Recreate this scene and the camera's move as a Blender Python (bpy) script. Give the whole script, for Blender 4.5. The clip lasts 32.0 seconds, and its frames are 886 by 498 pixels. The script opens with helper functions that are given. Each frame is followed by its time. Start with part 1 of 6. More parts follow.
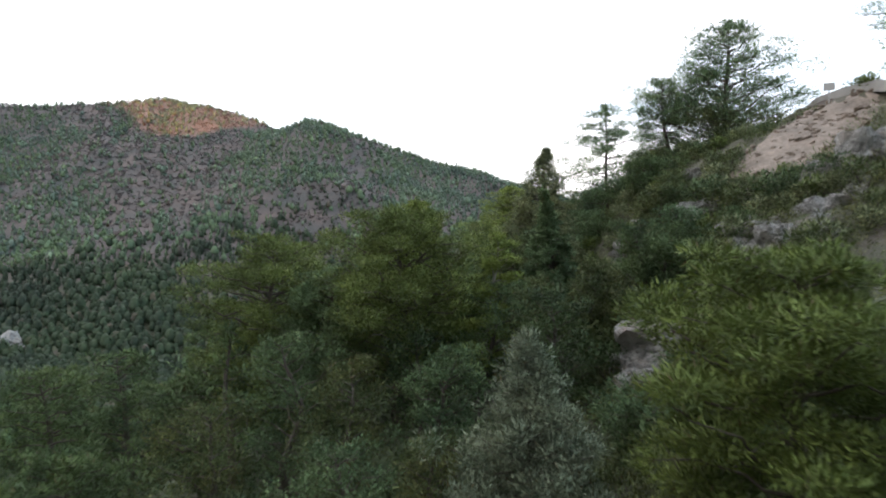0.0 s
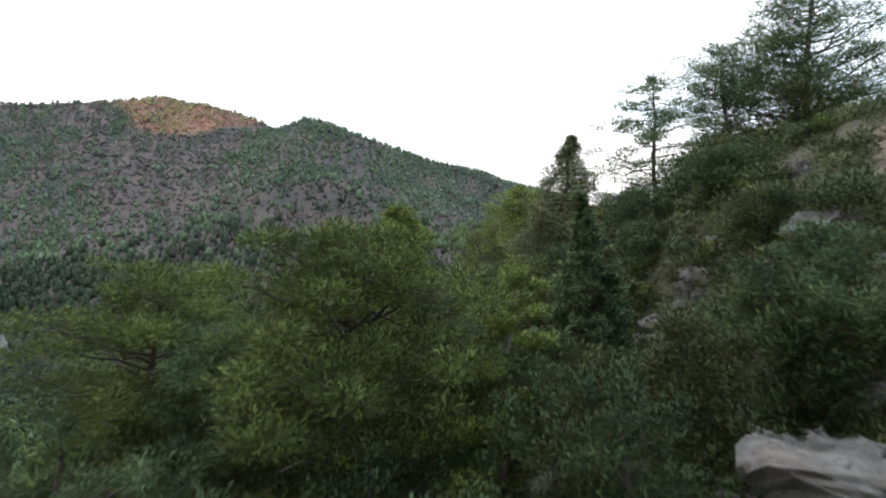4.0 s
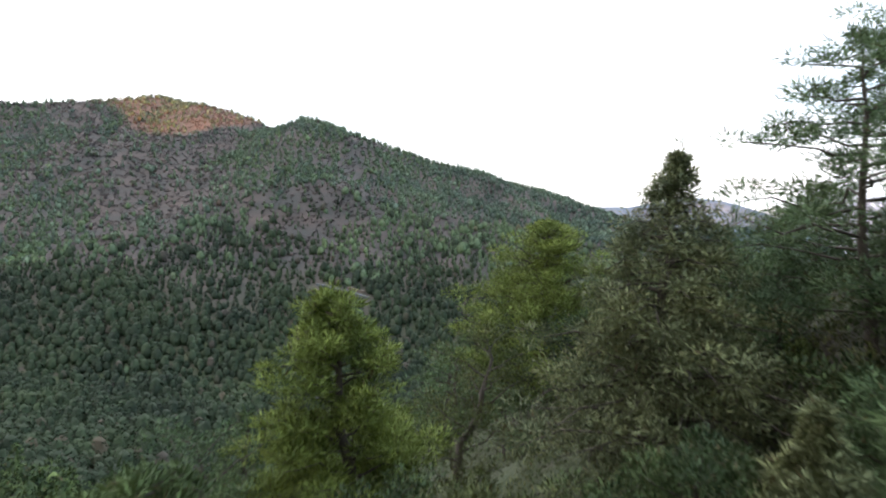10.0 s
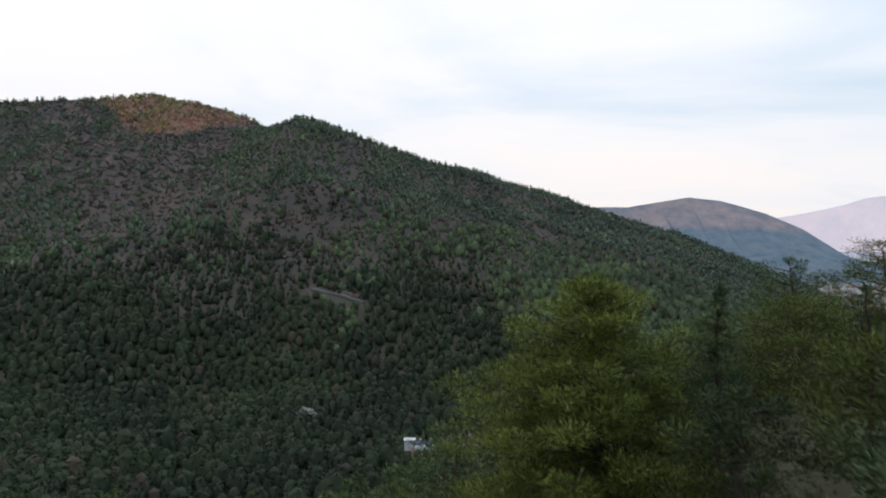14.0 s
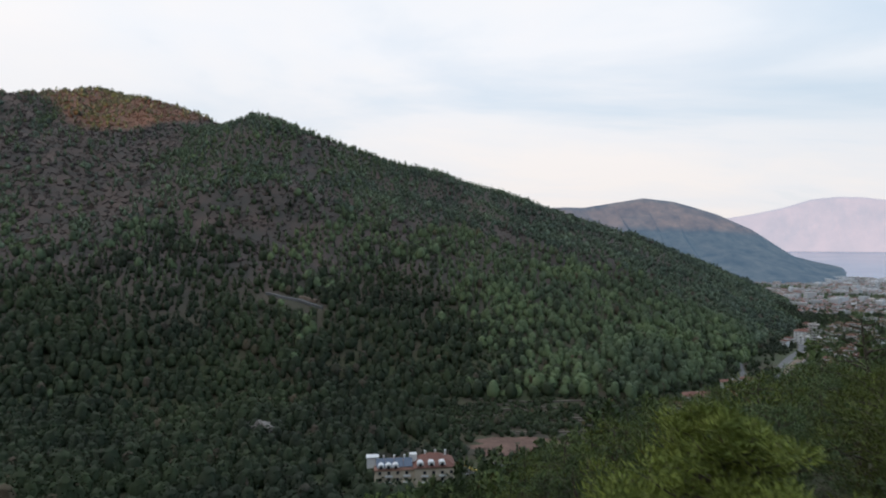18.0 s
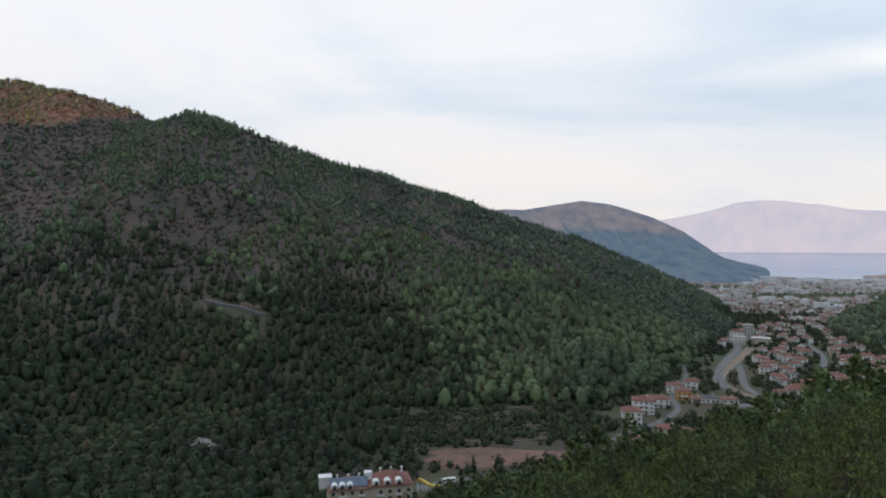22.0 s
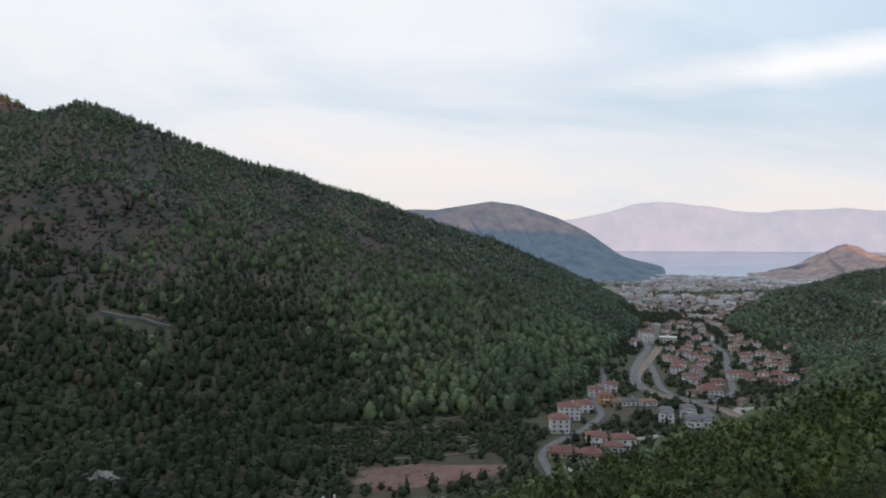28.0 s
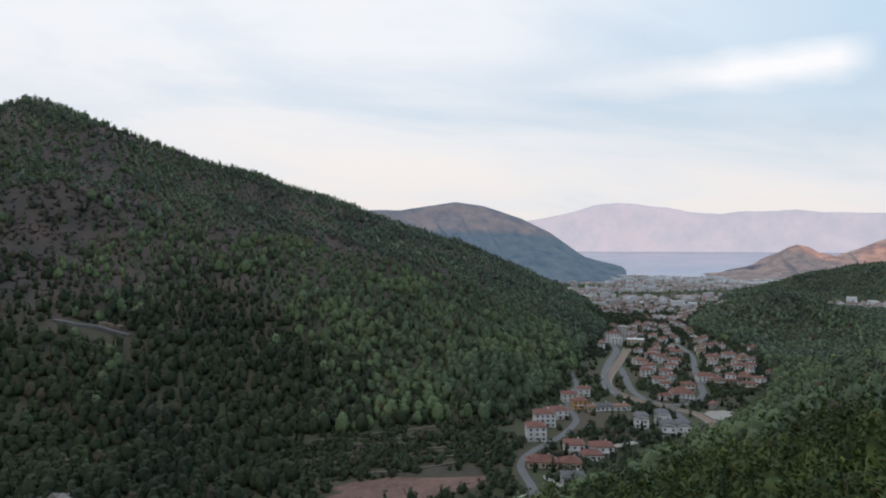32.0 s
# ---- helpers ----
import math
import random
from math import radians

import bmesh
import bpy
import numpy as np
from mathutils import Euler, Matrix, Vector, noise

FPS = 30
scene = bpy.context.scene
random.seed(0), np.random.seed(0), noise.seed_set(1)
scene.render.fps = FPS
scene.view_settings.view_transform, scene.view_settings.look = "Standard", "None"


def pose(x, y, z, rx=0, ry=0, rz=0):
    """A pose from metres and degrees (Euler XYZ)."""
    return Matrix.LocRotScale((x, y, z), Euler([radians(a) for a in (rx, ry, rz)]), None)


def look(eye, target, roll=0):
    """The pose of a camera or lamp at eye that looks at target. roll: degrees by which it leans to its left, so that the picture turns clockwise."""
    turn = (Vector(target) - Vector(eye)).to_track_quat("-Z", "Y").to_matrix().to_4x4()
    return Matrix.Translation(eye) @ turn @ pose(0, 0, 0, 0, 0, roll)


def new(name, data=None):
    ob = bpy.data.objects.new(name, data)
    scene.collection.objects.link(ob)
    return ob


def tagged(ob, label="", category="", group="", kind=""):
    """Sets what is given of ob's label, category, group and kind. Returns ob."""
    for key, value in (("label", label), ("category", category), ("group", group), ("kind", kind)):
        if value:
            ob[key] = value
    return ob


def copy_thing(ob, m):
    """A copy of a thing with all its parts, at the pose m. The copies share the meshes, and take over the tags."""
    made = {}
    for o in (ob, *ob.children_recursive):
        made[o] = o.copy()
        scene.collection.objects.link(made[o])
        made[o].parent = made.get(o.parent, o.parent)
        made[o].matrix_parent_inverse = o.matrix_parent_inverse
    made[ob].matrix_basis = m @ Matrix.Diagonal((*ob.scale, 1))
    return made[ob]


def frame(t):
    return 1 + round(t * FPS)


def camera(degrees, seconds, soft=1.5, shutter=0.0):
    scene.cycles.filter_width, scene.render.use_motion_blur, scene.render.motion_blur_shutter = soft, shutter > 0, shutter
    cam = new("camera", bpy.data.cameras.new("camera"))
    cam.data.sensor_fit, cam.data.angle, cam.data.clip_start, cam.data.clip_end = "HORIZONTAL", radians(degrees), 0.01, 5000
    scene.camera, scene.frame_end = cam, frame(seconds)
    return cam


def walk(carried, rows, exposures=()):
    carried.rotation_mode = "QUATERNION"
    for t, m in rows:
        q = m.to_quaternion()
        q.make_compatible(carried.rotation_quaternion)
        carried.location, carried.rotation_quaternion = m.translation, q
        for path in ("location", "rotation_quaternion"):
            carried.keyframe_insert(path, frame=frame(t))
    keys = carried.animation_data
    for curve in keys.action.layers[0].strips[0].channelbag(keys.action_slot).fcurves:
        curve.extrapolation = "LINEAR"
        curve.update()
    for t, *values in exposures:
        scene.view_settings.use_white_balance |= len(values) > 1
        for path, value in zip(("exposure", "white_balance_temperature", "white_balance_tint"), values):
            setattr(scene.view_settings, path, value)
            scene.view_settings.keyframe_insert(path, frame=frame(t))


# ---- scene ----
cam = camera(69.9, 32.0, soft=2.0, shutter=1.0)
# seconds and pose of the flight
PATH = (
    (0, pose(-0.00, -0.01, -0.00, 90.00, -0.00, 0.00)),
    (0.5, pose(0.12, 1.97, 0.01, 90.00, 0.00, -0.00)),
    (1, pose(0.24, 4.04, 0.10, 90.00, 0.00, -0.00)),
    (1.5, pose(0.36, 6.15, 0.26, 90.00, 0.00, -0.00)),
    (2, pose(0.48, 8.25, 0.47, 90.00, -0.02, -0.00)),
    (2.5, pose(0.60, 10.34, 0.72, 90.00, -0.08, 0.00)),
    (4.5, pose(0.96, 18.97, 2.04, 90.00, -0.10, 0.10)),
    (5, pose(1.09, 21.09, 2.39, 90.00, -0.10, 0.10)),
    (5.5, pose(1.20, 23.19, 2.79, 90.00, -0.13, 0.10)),
    (6, pose(1.29, 25.29, 3.21, 90.00, -0.17, 0.10)),
    (6.5, pose(1.35, 27.39, 3.63, 90.00, -0.20, 0.13)),
    (7, pose(1.41, 29.49, 4.05, 90.00, -0.20, 0.17)),
    (7.5, pose(1.47, 31.59, 4.47, 90.00, -0.20, 0.20)),
    (8, pose(1.53, 33.66, 4.92, 90.00, -0.20, 0.20)),
    (8.5, pose(1.59, 35.71, 5.40, 90.00, -0.17, 0.20)),
    (9, pose(1.65, 37.74, 5.88, 90.00, -0.13, 0.20)),
    (9.5, pose(1.71, 39.74, 6.36, 89.97, -0.13, 0.20)),
    (10, pose(1.77, 41.75, 6.81, 89.96, -0.17, 0.20)),
    (10.5, pose(1.80, 43.82, 7.23, 89.97, -0.20, 0.20)),
    (11, pose(1.83, 45.95, 7.68, 89.97, -0.17, 0.23)),
    (11.5, pose(1.89, 48.15, 8.16, 89.93, -0.13, 0.28)),
    (12, pose(1.95, 50.34, 8.64, 89.90, -0.13, 0.31)),
    (12.5, pose(2.01, 52.51, 9.12, 89.90, -0.17, 0.28)),
    (13, pose(2.05, 54.64, 9.60, 89.90, -0.20, 0.21)),
    (13.5, pose(2.05, 56.69, 10.08, 89.90, -0.20, 0.11)),
    (14, pose(2.02, 58.64, 10.54, 89.90, -0.20, -0.02)),
    (14.5, pose(1.93, 60.48, 10.95, 89.90, -0.20, -0.20)),
    (16.5, pose(1.28, 66.03, 13.10, 89.80, -0.22, -1.72)),
    (17, pose(0.64, 67.65, 13.63, 89.80, -0.25, -2.40)),
    (17.5, pose(-0.09, 69.33, 14.11, 89.80, -0.26, -3.10)),
    (18, pose(-0.86, 70.99, 14.55, 89.80, -0.25, -3.80)),
    (18.5, pose(-1.65, 72.52, 14.98, 89.80, -0.22, -4.50)),
    (19, pose(-2.43, 73.92, 15.39, 89.80, -0.20, -5.17)),
    (19.5, pose(-3.18, 75.30, 15.78, 89.80, -0.20, -5.83)),
    (20, pose(-3.93, 76.65, 16.17, 89.80, -0.20, -6.50)),
    (20.5, pose(-4.71, 77.98, 16.56, 89.83, -0.20, -7.20)),
    (21, pose(-5.49, 79.37, 16.95, 89.87, -0.20, -7.87)),
    (21.5, pose(-6.27, 80.78, 17.37, 89.90, -0.20, -8.53)),
    (22, pose(-7.05, 82.20, 17.76, 89.90, -0.20, -9.20)),
    (22.5, pose(-7.86, 83.63, 18.15, 89.90, -0.20, -9.90)),
    (23, pose(-8.71, 85.08, 18.57, 89.90, -0.20, -10.60)),
    (23.5, pose(-9.51, 86.55, 18.99, 89.90, -0.20, -11.30)),
    (24, pose(-10.24, 88.03, 19.41, 89.90, -0.17, -11.97)),
    (24.5, pose(-10.90, 89.44, 19.83, 89.90, -0.13, -12.63)),
    (25, pose(-11.58, 90.79, 20.25, 89.90, -0.10, -13.30)),
    (25.5, pose(-12.26, 92.08, 20.67, 89.90, -0.10, -14.00)),
    (27.5, pose(-14.99, 97.86, 23.00, 89.80, -0.10, -16.81)),
    (28, pose(-15.59, 99.56, 23.43, 89.80, -0.10, -17.48)),
    (28.5, pose(-16.23, 101.14, 23.91, 89.80, -0.10, -18.15)),
    (29, pose(-16.93, 102.61, 24.42, 89.80, -0.10, -18.80)),
    (29.5, pose(-17.61, 104.08, 24.87, 89.80, -0.10, -19.34)),
    (30, pose(-18.22, 105.57, 25.30, 89.80, -0.10, -19.72)),
    (30.5, pose(-18.76, 107.07, 25.71, 89.80, -0.10, -20.02)),
    (31, pose(-19.30, 108.54, 26.13, 89.80, -0.10, -20.30)),
    (31.5, pose(-19.81, 109.98, 26.53, 89.80, -0.10, -20.60)),
    (32, pose(-20.28, 111.47, 26.88, 89.80, -0.10, -20.90)),
)
EXPOSURES = ((0.0, 1.4, 6150, 11), (10.8, 1.4, 6150, 11), (11.7, 0.24, 6200, 17), (13.0, 0.22, 6250, 14), (16.0, 0.13, 6250, 12), (22.0, 0.08, 6250, 12), (32.0, 0.05, 6250, 12))
walk(cam, PATH, EXPOSURES)

# ---------------------------------------------------------------- light
SUN_UP, SUN_AZ = 9.0, 184.0        # height and compass turn of the low sun behind the hills (degrees, from +y clockwise)
world = bpy.data.worlds.new("sky")
scene.world = world
world.use_nodes = True


def node(tree, kind, at=None, **values):
    """A node with some of its properties and input values set."""
    n = tree.nodes.new(kind)
    for key, value in values.items():
        setattr(n, key, value)
    for key, value in (at or {}).items():
        n.inputs[key].default_value = value
    return n


def ramp(tree, stops, factor):
    n = tree.nodes.new("ShaderNodeValToRGB")
    n.color_ramp.elements.remove(n.color_ramp.elements[0])
    n.color_ramp.elements[0].position, n.color_ramp.elements[0].color = stops[0][0], (*stops[0][1], 1)
    for place, colour in stops[1:]:
        e = n.color_ramp.elements.new(place)
        e.color = (*colour, 1)
    tree.links.new(factor, n.inputs[0])
    return n


def blend_sky(t, a, b):
    m = node(t, "ShaderNodeMix", data_type="RGBA", blend_type="MULTIPLY")
    m.inputs["Factor"].default_value = 1.0
    t.links.new(a, m.inputs["A"])
    t.links.new(b, m.inputs["B"])
    return m.outputs["Result"]


def blend_colours(t, factor, a, colour):
    m = node(t, "ShaderNodeMix", data_type="RGBA")
    t.links.new(factor, m.inputs["Factor"])
    t.links.new(a, m.inputs["A"])
    m.inputs["B"].default_value = (*colour, 1)
    return m.outputs["Result"]


def build_sky():
    t = world.node_tree
    t.nodes.clear()
    out = node(t, "ShaderNodeOutputWorld")
    sky = node(t, "ShaderNodeTexSky", sky_type="NISHITA", sun_disc=False, sun_elevation=radians(SUN_UP), sun_rotation=radians(SUN_AZ),
               air_density=1.0, dust_density=1.5, ozone_density=1.5)
    co = node(t, "ShaderNodeTexCoord")
    # thin cloud: stretched noise on the dome, projected on a flat layer
    sep = node(t, "ShaderNodeSeparateXYZ")
    t.links.new(co.outputs["Generated"], sep.inputs[0])
    up = node(t, "ShaderNodeMath", {1: 0.16}, operation="ADD")
    t.links.new(sep.outputs[2], up.inputs[0])
    flat = node(t, "ShaderNodeVectorMath", operation="DIVIDE")
    comb = node(t, "ShaderNodeCombineXYZ")
    for i in range(3):
        t.links.new(up.outputs[0], comb.inputs[i])
    t.links.new(co.outputs["Generated"], flat.inputs[0])
    t.links.new(comb.outputs[0], flat.inputs[1])
    grid = node(t, "ShaderNodeMapping", {"Rotation": (0, 0, radians(-22)), "Scale": (0.35, 0.7, 0.0)})
    t.links.new(flat.outputs[0], grid.inputs[0])
    n1 = node(t, "ShaderNodeTexNoise", {"Scale": 1.1, "Detail": 6.0, "Roughness": 0.55, "Distortion": 0.5})
    t.links.new(grid.outputs[0], n1.inputs["Vector"])
    mask = ramp(t, ((0.30, (0.78, 0.78, 0.78)), (0.46, (1, 1, 1))), n1.outputs[0])
    low = ramp(t, ((0.0, (0.90, 0.865, 0.84)), (0.10, (0.95, 0.925, 0.90)), (0.30, (1, 1, 1))), sep.outputs[2])
    cloud = ramp(t, ((0.30, (0.76, 0.84, 0.905)), (0.42, (0.83, 0.86, 0.88)), (0.58, (0.925, 0.895, 0.86))), n1.outputs[0])
    # the clear blue towards the bay, and one long white streak of cloud in it
    turn = node(t, "ShaderNodeMath", operation="ARCTAN2")
    t.links.new(sep.outputs[0], turn.inputs[0])
    t.links.new(sep.outputs[1], turn.inputs[1])
    east = node(t, "ShaderNodeMapRange", {1: radians(24), 2: radians(54), 3: 0.0, 4: 0.9})
    t.links.new(turn.outputs[0], east.inputs[0])
    above = node(t, "ShaderNodeMapRange", {1: 0.08, 2: 0.22})
    t.links.new(sep.outputs[2], above.inputs[0])
    clear = node(t, "ShaderNodeMath", operation="MULTIPLY")
    t.links.new(east.outputs[0], clear.inputs[0])
    t.links.new(above.outputs[0], clear.inputs[1])
    blue = blend_colours(t, clear.outputs[0], cloud.outputs[0], (0.53, 0.69, 0.81))
    n2 = node(t, "ShaderNodeTexNoise", {"Scale": 3.2, "Detail": 5.0, "Roughness": 0.55})
    t.links.new(grid.outputs[0], n2.inputs["Vector"])
    waver = node(t, "ShaderNodeMath", {1: 0.05, 2: 0.219}, operation="MULTIPLY_ADD")
    t.links.new(n2.outputs[0], waver.inputs[0])
    off = node(t, "ShaderNodeMath", operation="SUBTRACT")
    t.links.new(sep.outputs[2], off.inputs[0])
    t.links.new(waver.outputs[0], off.inputs[1])
    size = node(t, "ShaderNodeMath", operation="ABSOLUTE")
    t.links.new(off.outputs[0], size.inputs[0])
    thick = node(t, "ShaderNodeMapRange", {1: 0.034, 2: 0.006})
    t.links.new(size.outputs[0], thick.inputs[0])
    along = ramp(t, ((0.0, (0, 0, 0)), (0.50, (0, 0, 0)), (0.78, (1, 1, 1)), (0.92, (1, 1, 1)), (0.97, (0, 0, 0))), turn.outputs[0])
    streak = node(t, "ShaderNodeMath", operation="MULTIPLY")
    t.links.new(thick.outputs[0], streak.inputs[0])
    t.links.new(along.outputs[0], streak.inputs[1])
    cloudy = blend_colours(t, streak.outputs[0], blue, (0.97, 0.965, 0.95))
    dim = node(t, "ShaderNodeVectorMath", operation="SCALE")
    dim.inputs["Scale"].default_value = 0.12
    t.links.new(sky.outputs[0], dim.inputs[0])
    mix = node(t, "ShaderNodeMix", data_type="RGBA")
    t.links.new(mask.outputs[0], mix.inputs["Factor"])
    t.links.new(dim.outputs[0], mix.inputs["A"])
    t.links.new(blend_sky(t, cloudy, low.outputs[0]), mix.inputs["B"])
    back = node(t, "ShaderNodeBackground", {"Strength": 1.0})
    t.links.new(mix.outputs["Result"], back.inputs[0])
    t.links.new(back.outputs[0], out.inputs[0])


build_sky()
sun = new("sun", bpy.data.lights.new("sun", "SUN"))
sun.data.energy, sun.data.angle, sun.data.color = 4.3, radians(0.6), (1.0, 0.45, 0.20)
sun.matrix_basis = look((2000 * math.sin(radians(SUN_AZ)), 2000 * math.cos(radians(SUN_AZ)), 2000 * math.tan(radians(SUN_UP))), (0, 0, 0))

# ---------------------------------------------------------------- the land
# Each ridge: a crest line (x, y, z, fall of the flanks there) and how round its crest is.
RIDGES = {
    "mountain": (((-640, 1480, 330, 0.55), (-560, 1360, 318, 0.55), (-430, 1283, 287, 0.55), (-318, 1209, 234, 0.55), (-225, 1085, 214, 0.56), (-165, 1100, 199, 0.53),
                  (-85, 1130, 182, 0.47), (-20, 1142, 168, 0.44), (45, 1152, 139, 0.40), (110, 1158, 123, 0.35), (150, 1160, 107, 0.32), (261, 1140, 50, 0.34),
                  (372, 1096, -30, 0.43), (452, 1040, -60, 0.5), (496, 944, -66, 0.45), (500, 850, -95, 0.4)), 22),
    "back_ridge": (((-1900, 900, 330, 0.5), (-1300, 1230, 300, 0.5), (-860, 1230, 290, 0.5), (-720, 1330, 308, 0.5), (-596, 1377, 331, 0.5),
                    (-520, 1420, 320, 0.5)), 30),
    "spur": (((-225, 1085, 214, 0.55), (-275, 1000, 150, 0.5), (-315, 900, 90, 0.5), (-345, 722, 0, 0.5), (-360, 600, -50, 0.5)), 20),
    "near_hill": (((36, -220, 60, 0.6), (40, -80, 22, 0.6), (50, 25, 10, 0.6), (42, 60, 14.5, 0.6), (44, 85, 10.5, 0.6), (52, 112, 3, 0.58), (78, 150, -6, 0.52),
                   (140, 185, -9, 0.48), (250, 230, -10, 0.47), (420, 290, -8, 0.47), (600, 390, -18, 0.45), (720, 500, -62, 0.45), (800, 620, -96, 0.45)), 7),
    "left_spur": (((-420, 60, 60, 0.45), (-300, 140, 0, 0.45), (-190, 190, -45, 0.45), (-130, 230, -80, 0.45)), 20),
    "hillock": (((676, 870, -86, 0.5), (723, 839, -51, 0.46), (757, 818, -38, 0.45), (784, 802, -42, 0.45), (808, 796, -53, 0.45), (830, 785, -68, 0.45), (848, 774, -88, 0.45)), 22),
    "far_right": (((1466, 1449, -100, 0.4), (1501, 1410, -74, 0.4), (1543, 1359, -42, 0.36), (1602, 1281, -24, 0.36), (1640, 1235, -14, 0.36), (1760, 1050, 22, 0.36), (1960, 800, 60, 0.36)), 40),
    # unseen ridge, added to shade the valley; its notch lets one sunlit patch through
    "behind": (((-2600, -500, 560, 0.85), (-1200, -900, 690, 0.85), (-860, -955, 660, 0.9), (-775, -965, 528, 0.9), (-690, -965, 545, 0.9), (-600, -972, 520, 0.9), (-470, -980, 505, 0.9), (-400, -985, 645, 0.9), (-100, -1000, 655, 0.85), (500, -1050, 650, 0.85), (1900, -950, 620, 0.85),
                (2250, -850, 300, 0.85), (2900, -700, 150, 0.85)), 60),
}


# The open valley: (x, y, half width) along its middle.
VALLEY = ((6, 358, 16), (30, 400, 42), (100, 420, 58), (190, 448, 60), (290, 505, 68), (400, 600, 85), (480, 695, 94), (550, 805, 66), (636, 932, 58),
          (910, 1265, 130), (1200, 1690, 270), (1500, 2100, 640), (1700, 2500, 1000))

SIDE_VALLEY = ((950, 1250, 90), (1120, 1140, 75), (1243, 1073, 80), (1380, 985, 80))


def fade(a, b, v):
    s = np.clip((v - a) / (b - a), 0, 1)
    return s * s * (3 - 2 * s)


def wave_noise(x, y, size, seed):
    """Smooth value noise, about -1 to 1."""
    u, v = x / size, y / size
    i, j = np.floor(u).astype(np.int64), np.floor(v).astype(np.int64)
    fu, fv = u - i, v - j
    fu, fv = fu * fu * (3 - 2 * fu), fv * fv * (3 - 2 * fv)

    def cell(a, b):
        n = (a * 374761393 + b * 668265263 + seed * 2147483647) & 0xFFFFFFFF
        n = ((n ^ (n >> 13)) * 1274126177) & 0xFFFFFFFF
        return ((n ^ (n >> 16)) & 0xFFFF) / 32767.5 - 1
    return (cell(i, j) * (1 - fu) + cell(i + 1, j) * fu) * (1 - fv) + (cell(i, j + 1) * (1 - fu) + cell(i + 1, j + 1) * fu) * fv


def ridge_height(x, y, line, round_):
    best = np.full(x.shape, -1e9)
    for (ax, ay, az, af), (bx, by, bz, bf) in zip(line[:-1], line[1:]):
        dx, dy = bx - ax, by - ay
        s = np.clip(((x - ax) * dx + (y - ay) * dy) / (dx * dx + dy * dy), 0, 1)
        d = np.hypot(x - ax - s * dx, y - ay - s * dy)
        best = np.maximum(best, az + s * (bz - az) - (af + s * (bf - af)) * (np.sqrt(d * d + round_ * round_) - round_))
    return best


def gully(x, y):
    """1 on the little ribs of the bare slope, towards 0 in the gullies between them."""
    n = np.abs(wave_noise(x + 0.30 * y, 0.24 * y, 85, 9) * 0.75 + wave_noise(x + 0.45 * y, 0.3 * y, 34, 10) * 0.25)
    return 1 - np.clip(n * 1.8, 0, 1)


def beside_valley(x, y):
    """How far a place lies outside the open valley (negative inside)."""
    best = np.full(x.shape, 1e9)
    for (ax, ay, aw), (bx, by, bw) in (*zip(VALLEY[:-1], VALLEY[1:]), *zip(SIDE_VALLEY[:-1], SIDE_VALLEY[1:])):
        dx, dy = bx - ax, by - ay
        s = np.clip(((x - ax) * dx + (y - ay) * dy) / (dx * dx + dy * dy), 0, 1)
        best = np.minimum(best, np.hypot(x - ax - s * dx, y - ay - s * dy) - aw - s * (bw - aw))
    return best


def height(x, y):
    """Height of the ground."""
    x, y = np.asarray(x, float), np.asarray(y, float)
    floor_ = -97 - 6 * fade(700, 2600, y) + 30 * fade(-150, -700, x) * fade(1500, 300, y)
    total = np.zeros(x.shape)
    k = 7.0
    parts = [floor_]
    for name, (line, round_) in RIDGES.items():
        h = ridge_height(x, y, line, round_)
        if name in ("mountain", "back_ridge", "spur"):
            above = fade(-90, 40, h)
            h = h + above * (-8 + 11 * wave_noise(x, y, 170, 3) + 6 * wave_noise(x, y, 70, 4))
        if name == "back_ridge":      # gullies that run down the bare slope
            h = h - 34 * fade(-40, 60, h) * fade(318, 240, h) * (1 - gully(x, y))
        if name == "mountain":      # ribs and hollows of the wooded flank
            h = h - 15 * fade(-85, -30, h) * fade(60, 150, -ridge_height(x, y, tuple((a, b, 0.0, 1.0) for a, b, c, d in line), 0.01)) * (1 - gully(x * 0.8 - 90, y))
        parts.append(h)
    top = np.maximum.reduce(parts)
    for h in parts:
        total += np.exp((h - top) / k)
    z = top + k * np.log(total)
    d = beside_valley(x, y)
    z = np.minimum(z, floor_ + 0.58 * np.maximum(0, d) + 0.8)
    hill = fade(-90, -76, z)
    near = fade(260, 120, np.hypot(x, y - 80))
    z = z + hill * (1.6 * wave_noise(x, y, 23, 5) + 0.7 * wave_noise(x, y, 8, 6)) + near * (0.35 * wave_noise(x, y, 3.1, 7) + 0.15 * wave_noise(x, y, 1.3, 8))
    # the steep hollow under the big juniper and the boulder
    z = z - 3.8 * fade(17.5, 11.5, x) * fade(-6, 4, x) * fade(28, 50, y) * fade(84, 68, y) - 2.4 * np.exp(-((x - 8.5) ** 2 + (y - 32.5) ** 2) / 22)
    # beyond the beach the land dips under the sea
    return z - 60 * fade(2900, 3300, np.hypot(x + 20, y - 110))


def height_at(x, y):
    return float(height(np.array([x]), np.array([y]))[0])


# ---------------------------------------------------------------- materials
def material(name, rough=0.8, metal=0.0):
    m = bpy.data.materials.new(name)
    m.use_nodes = True
    t = m.node_tree
    b = t.nodes["Principled BSDF"]
    b.inputs["Roughness"].default_value = rough
    b.inputs["Metallic"].default_value = metal
    return m, t, b


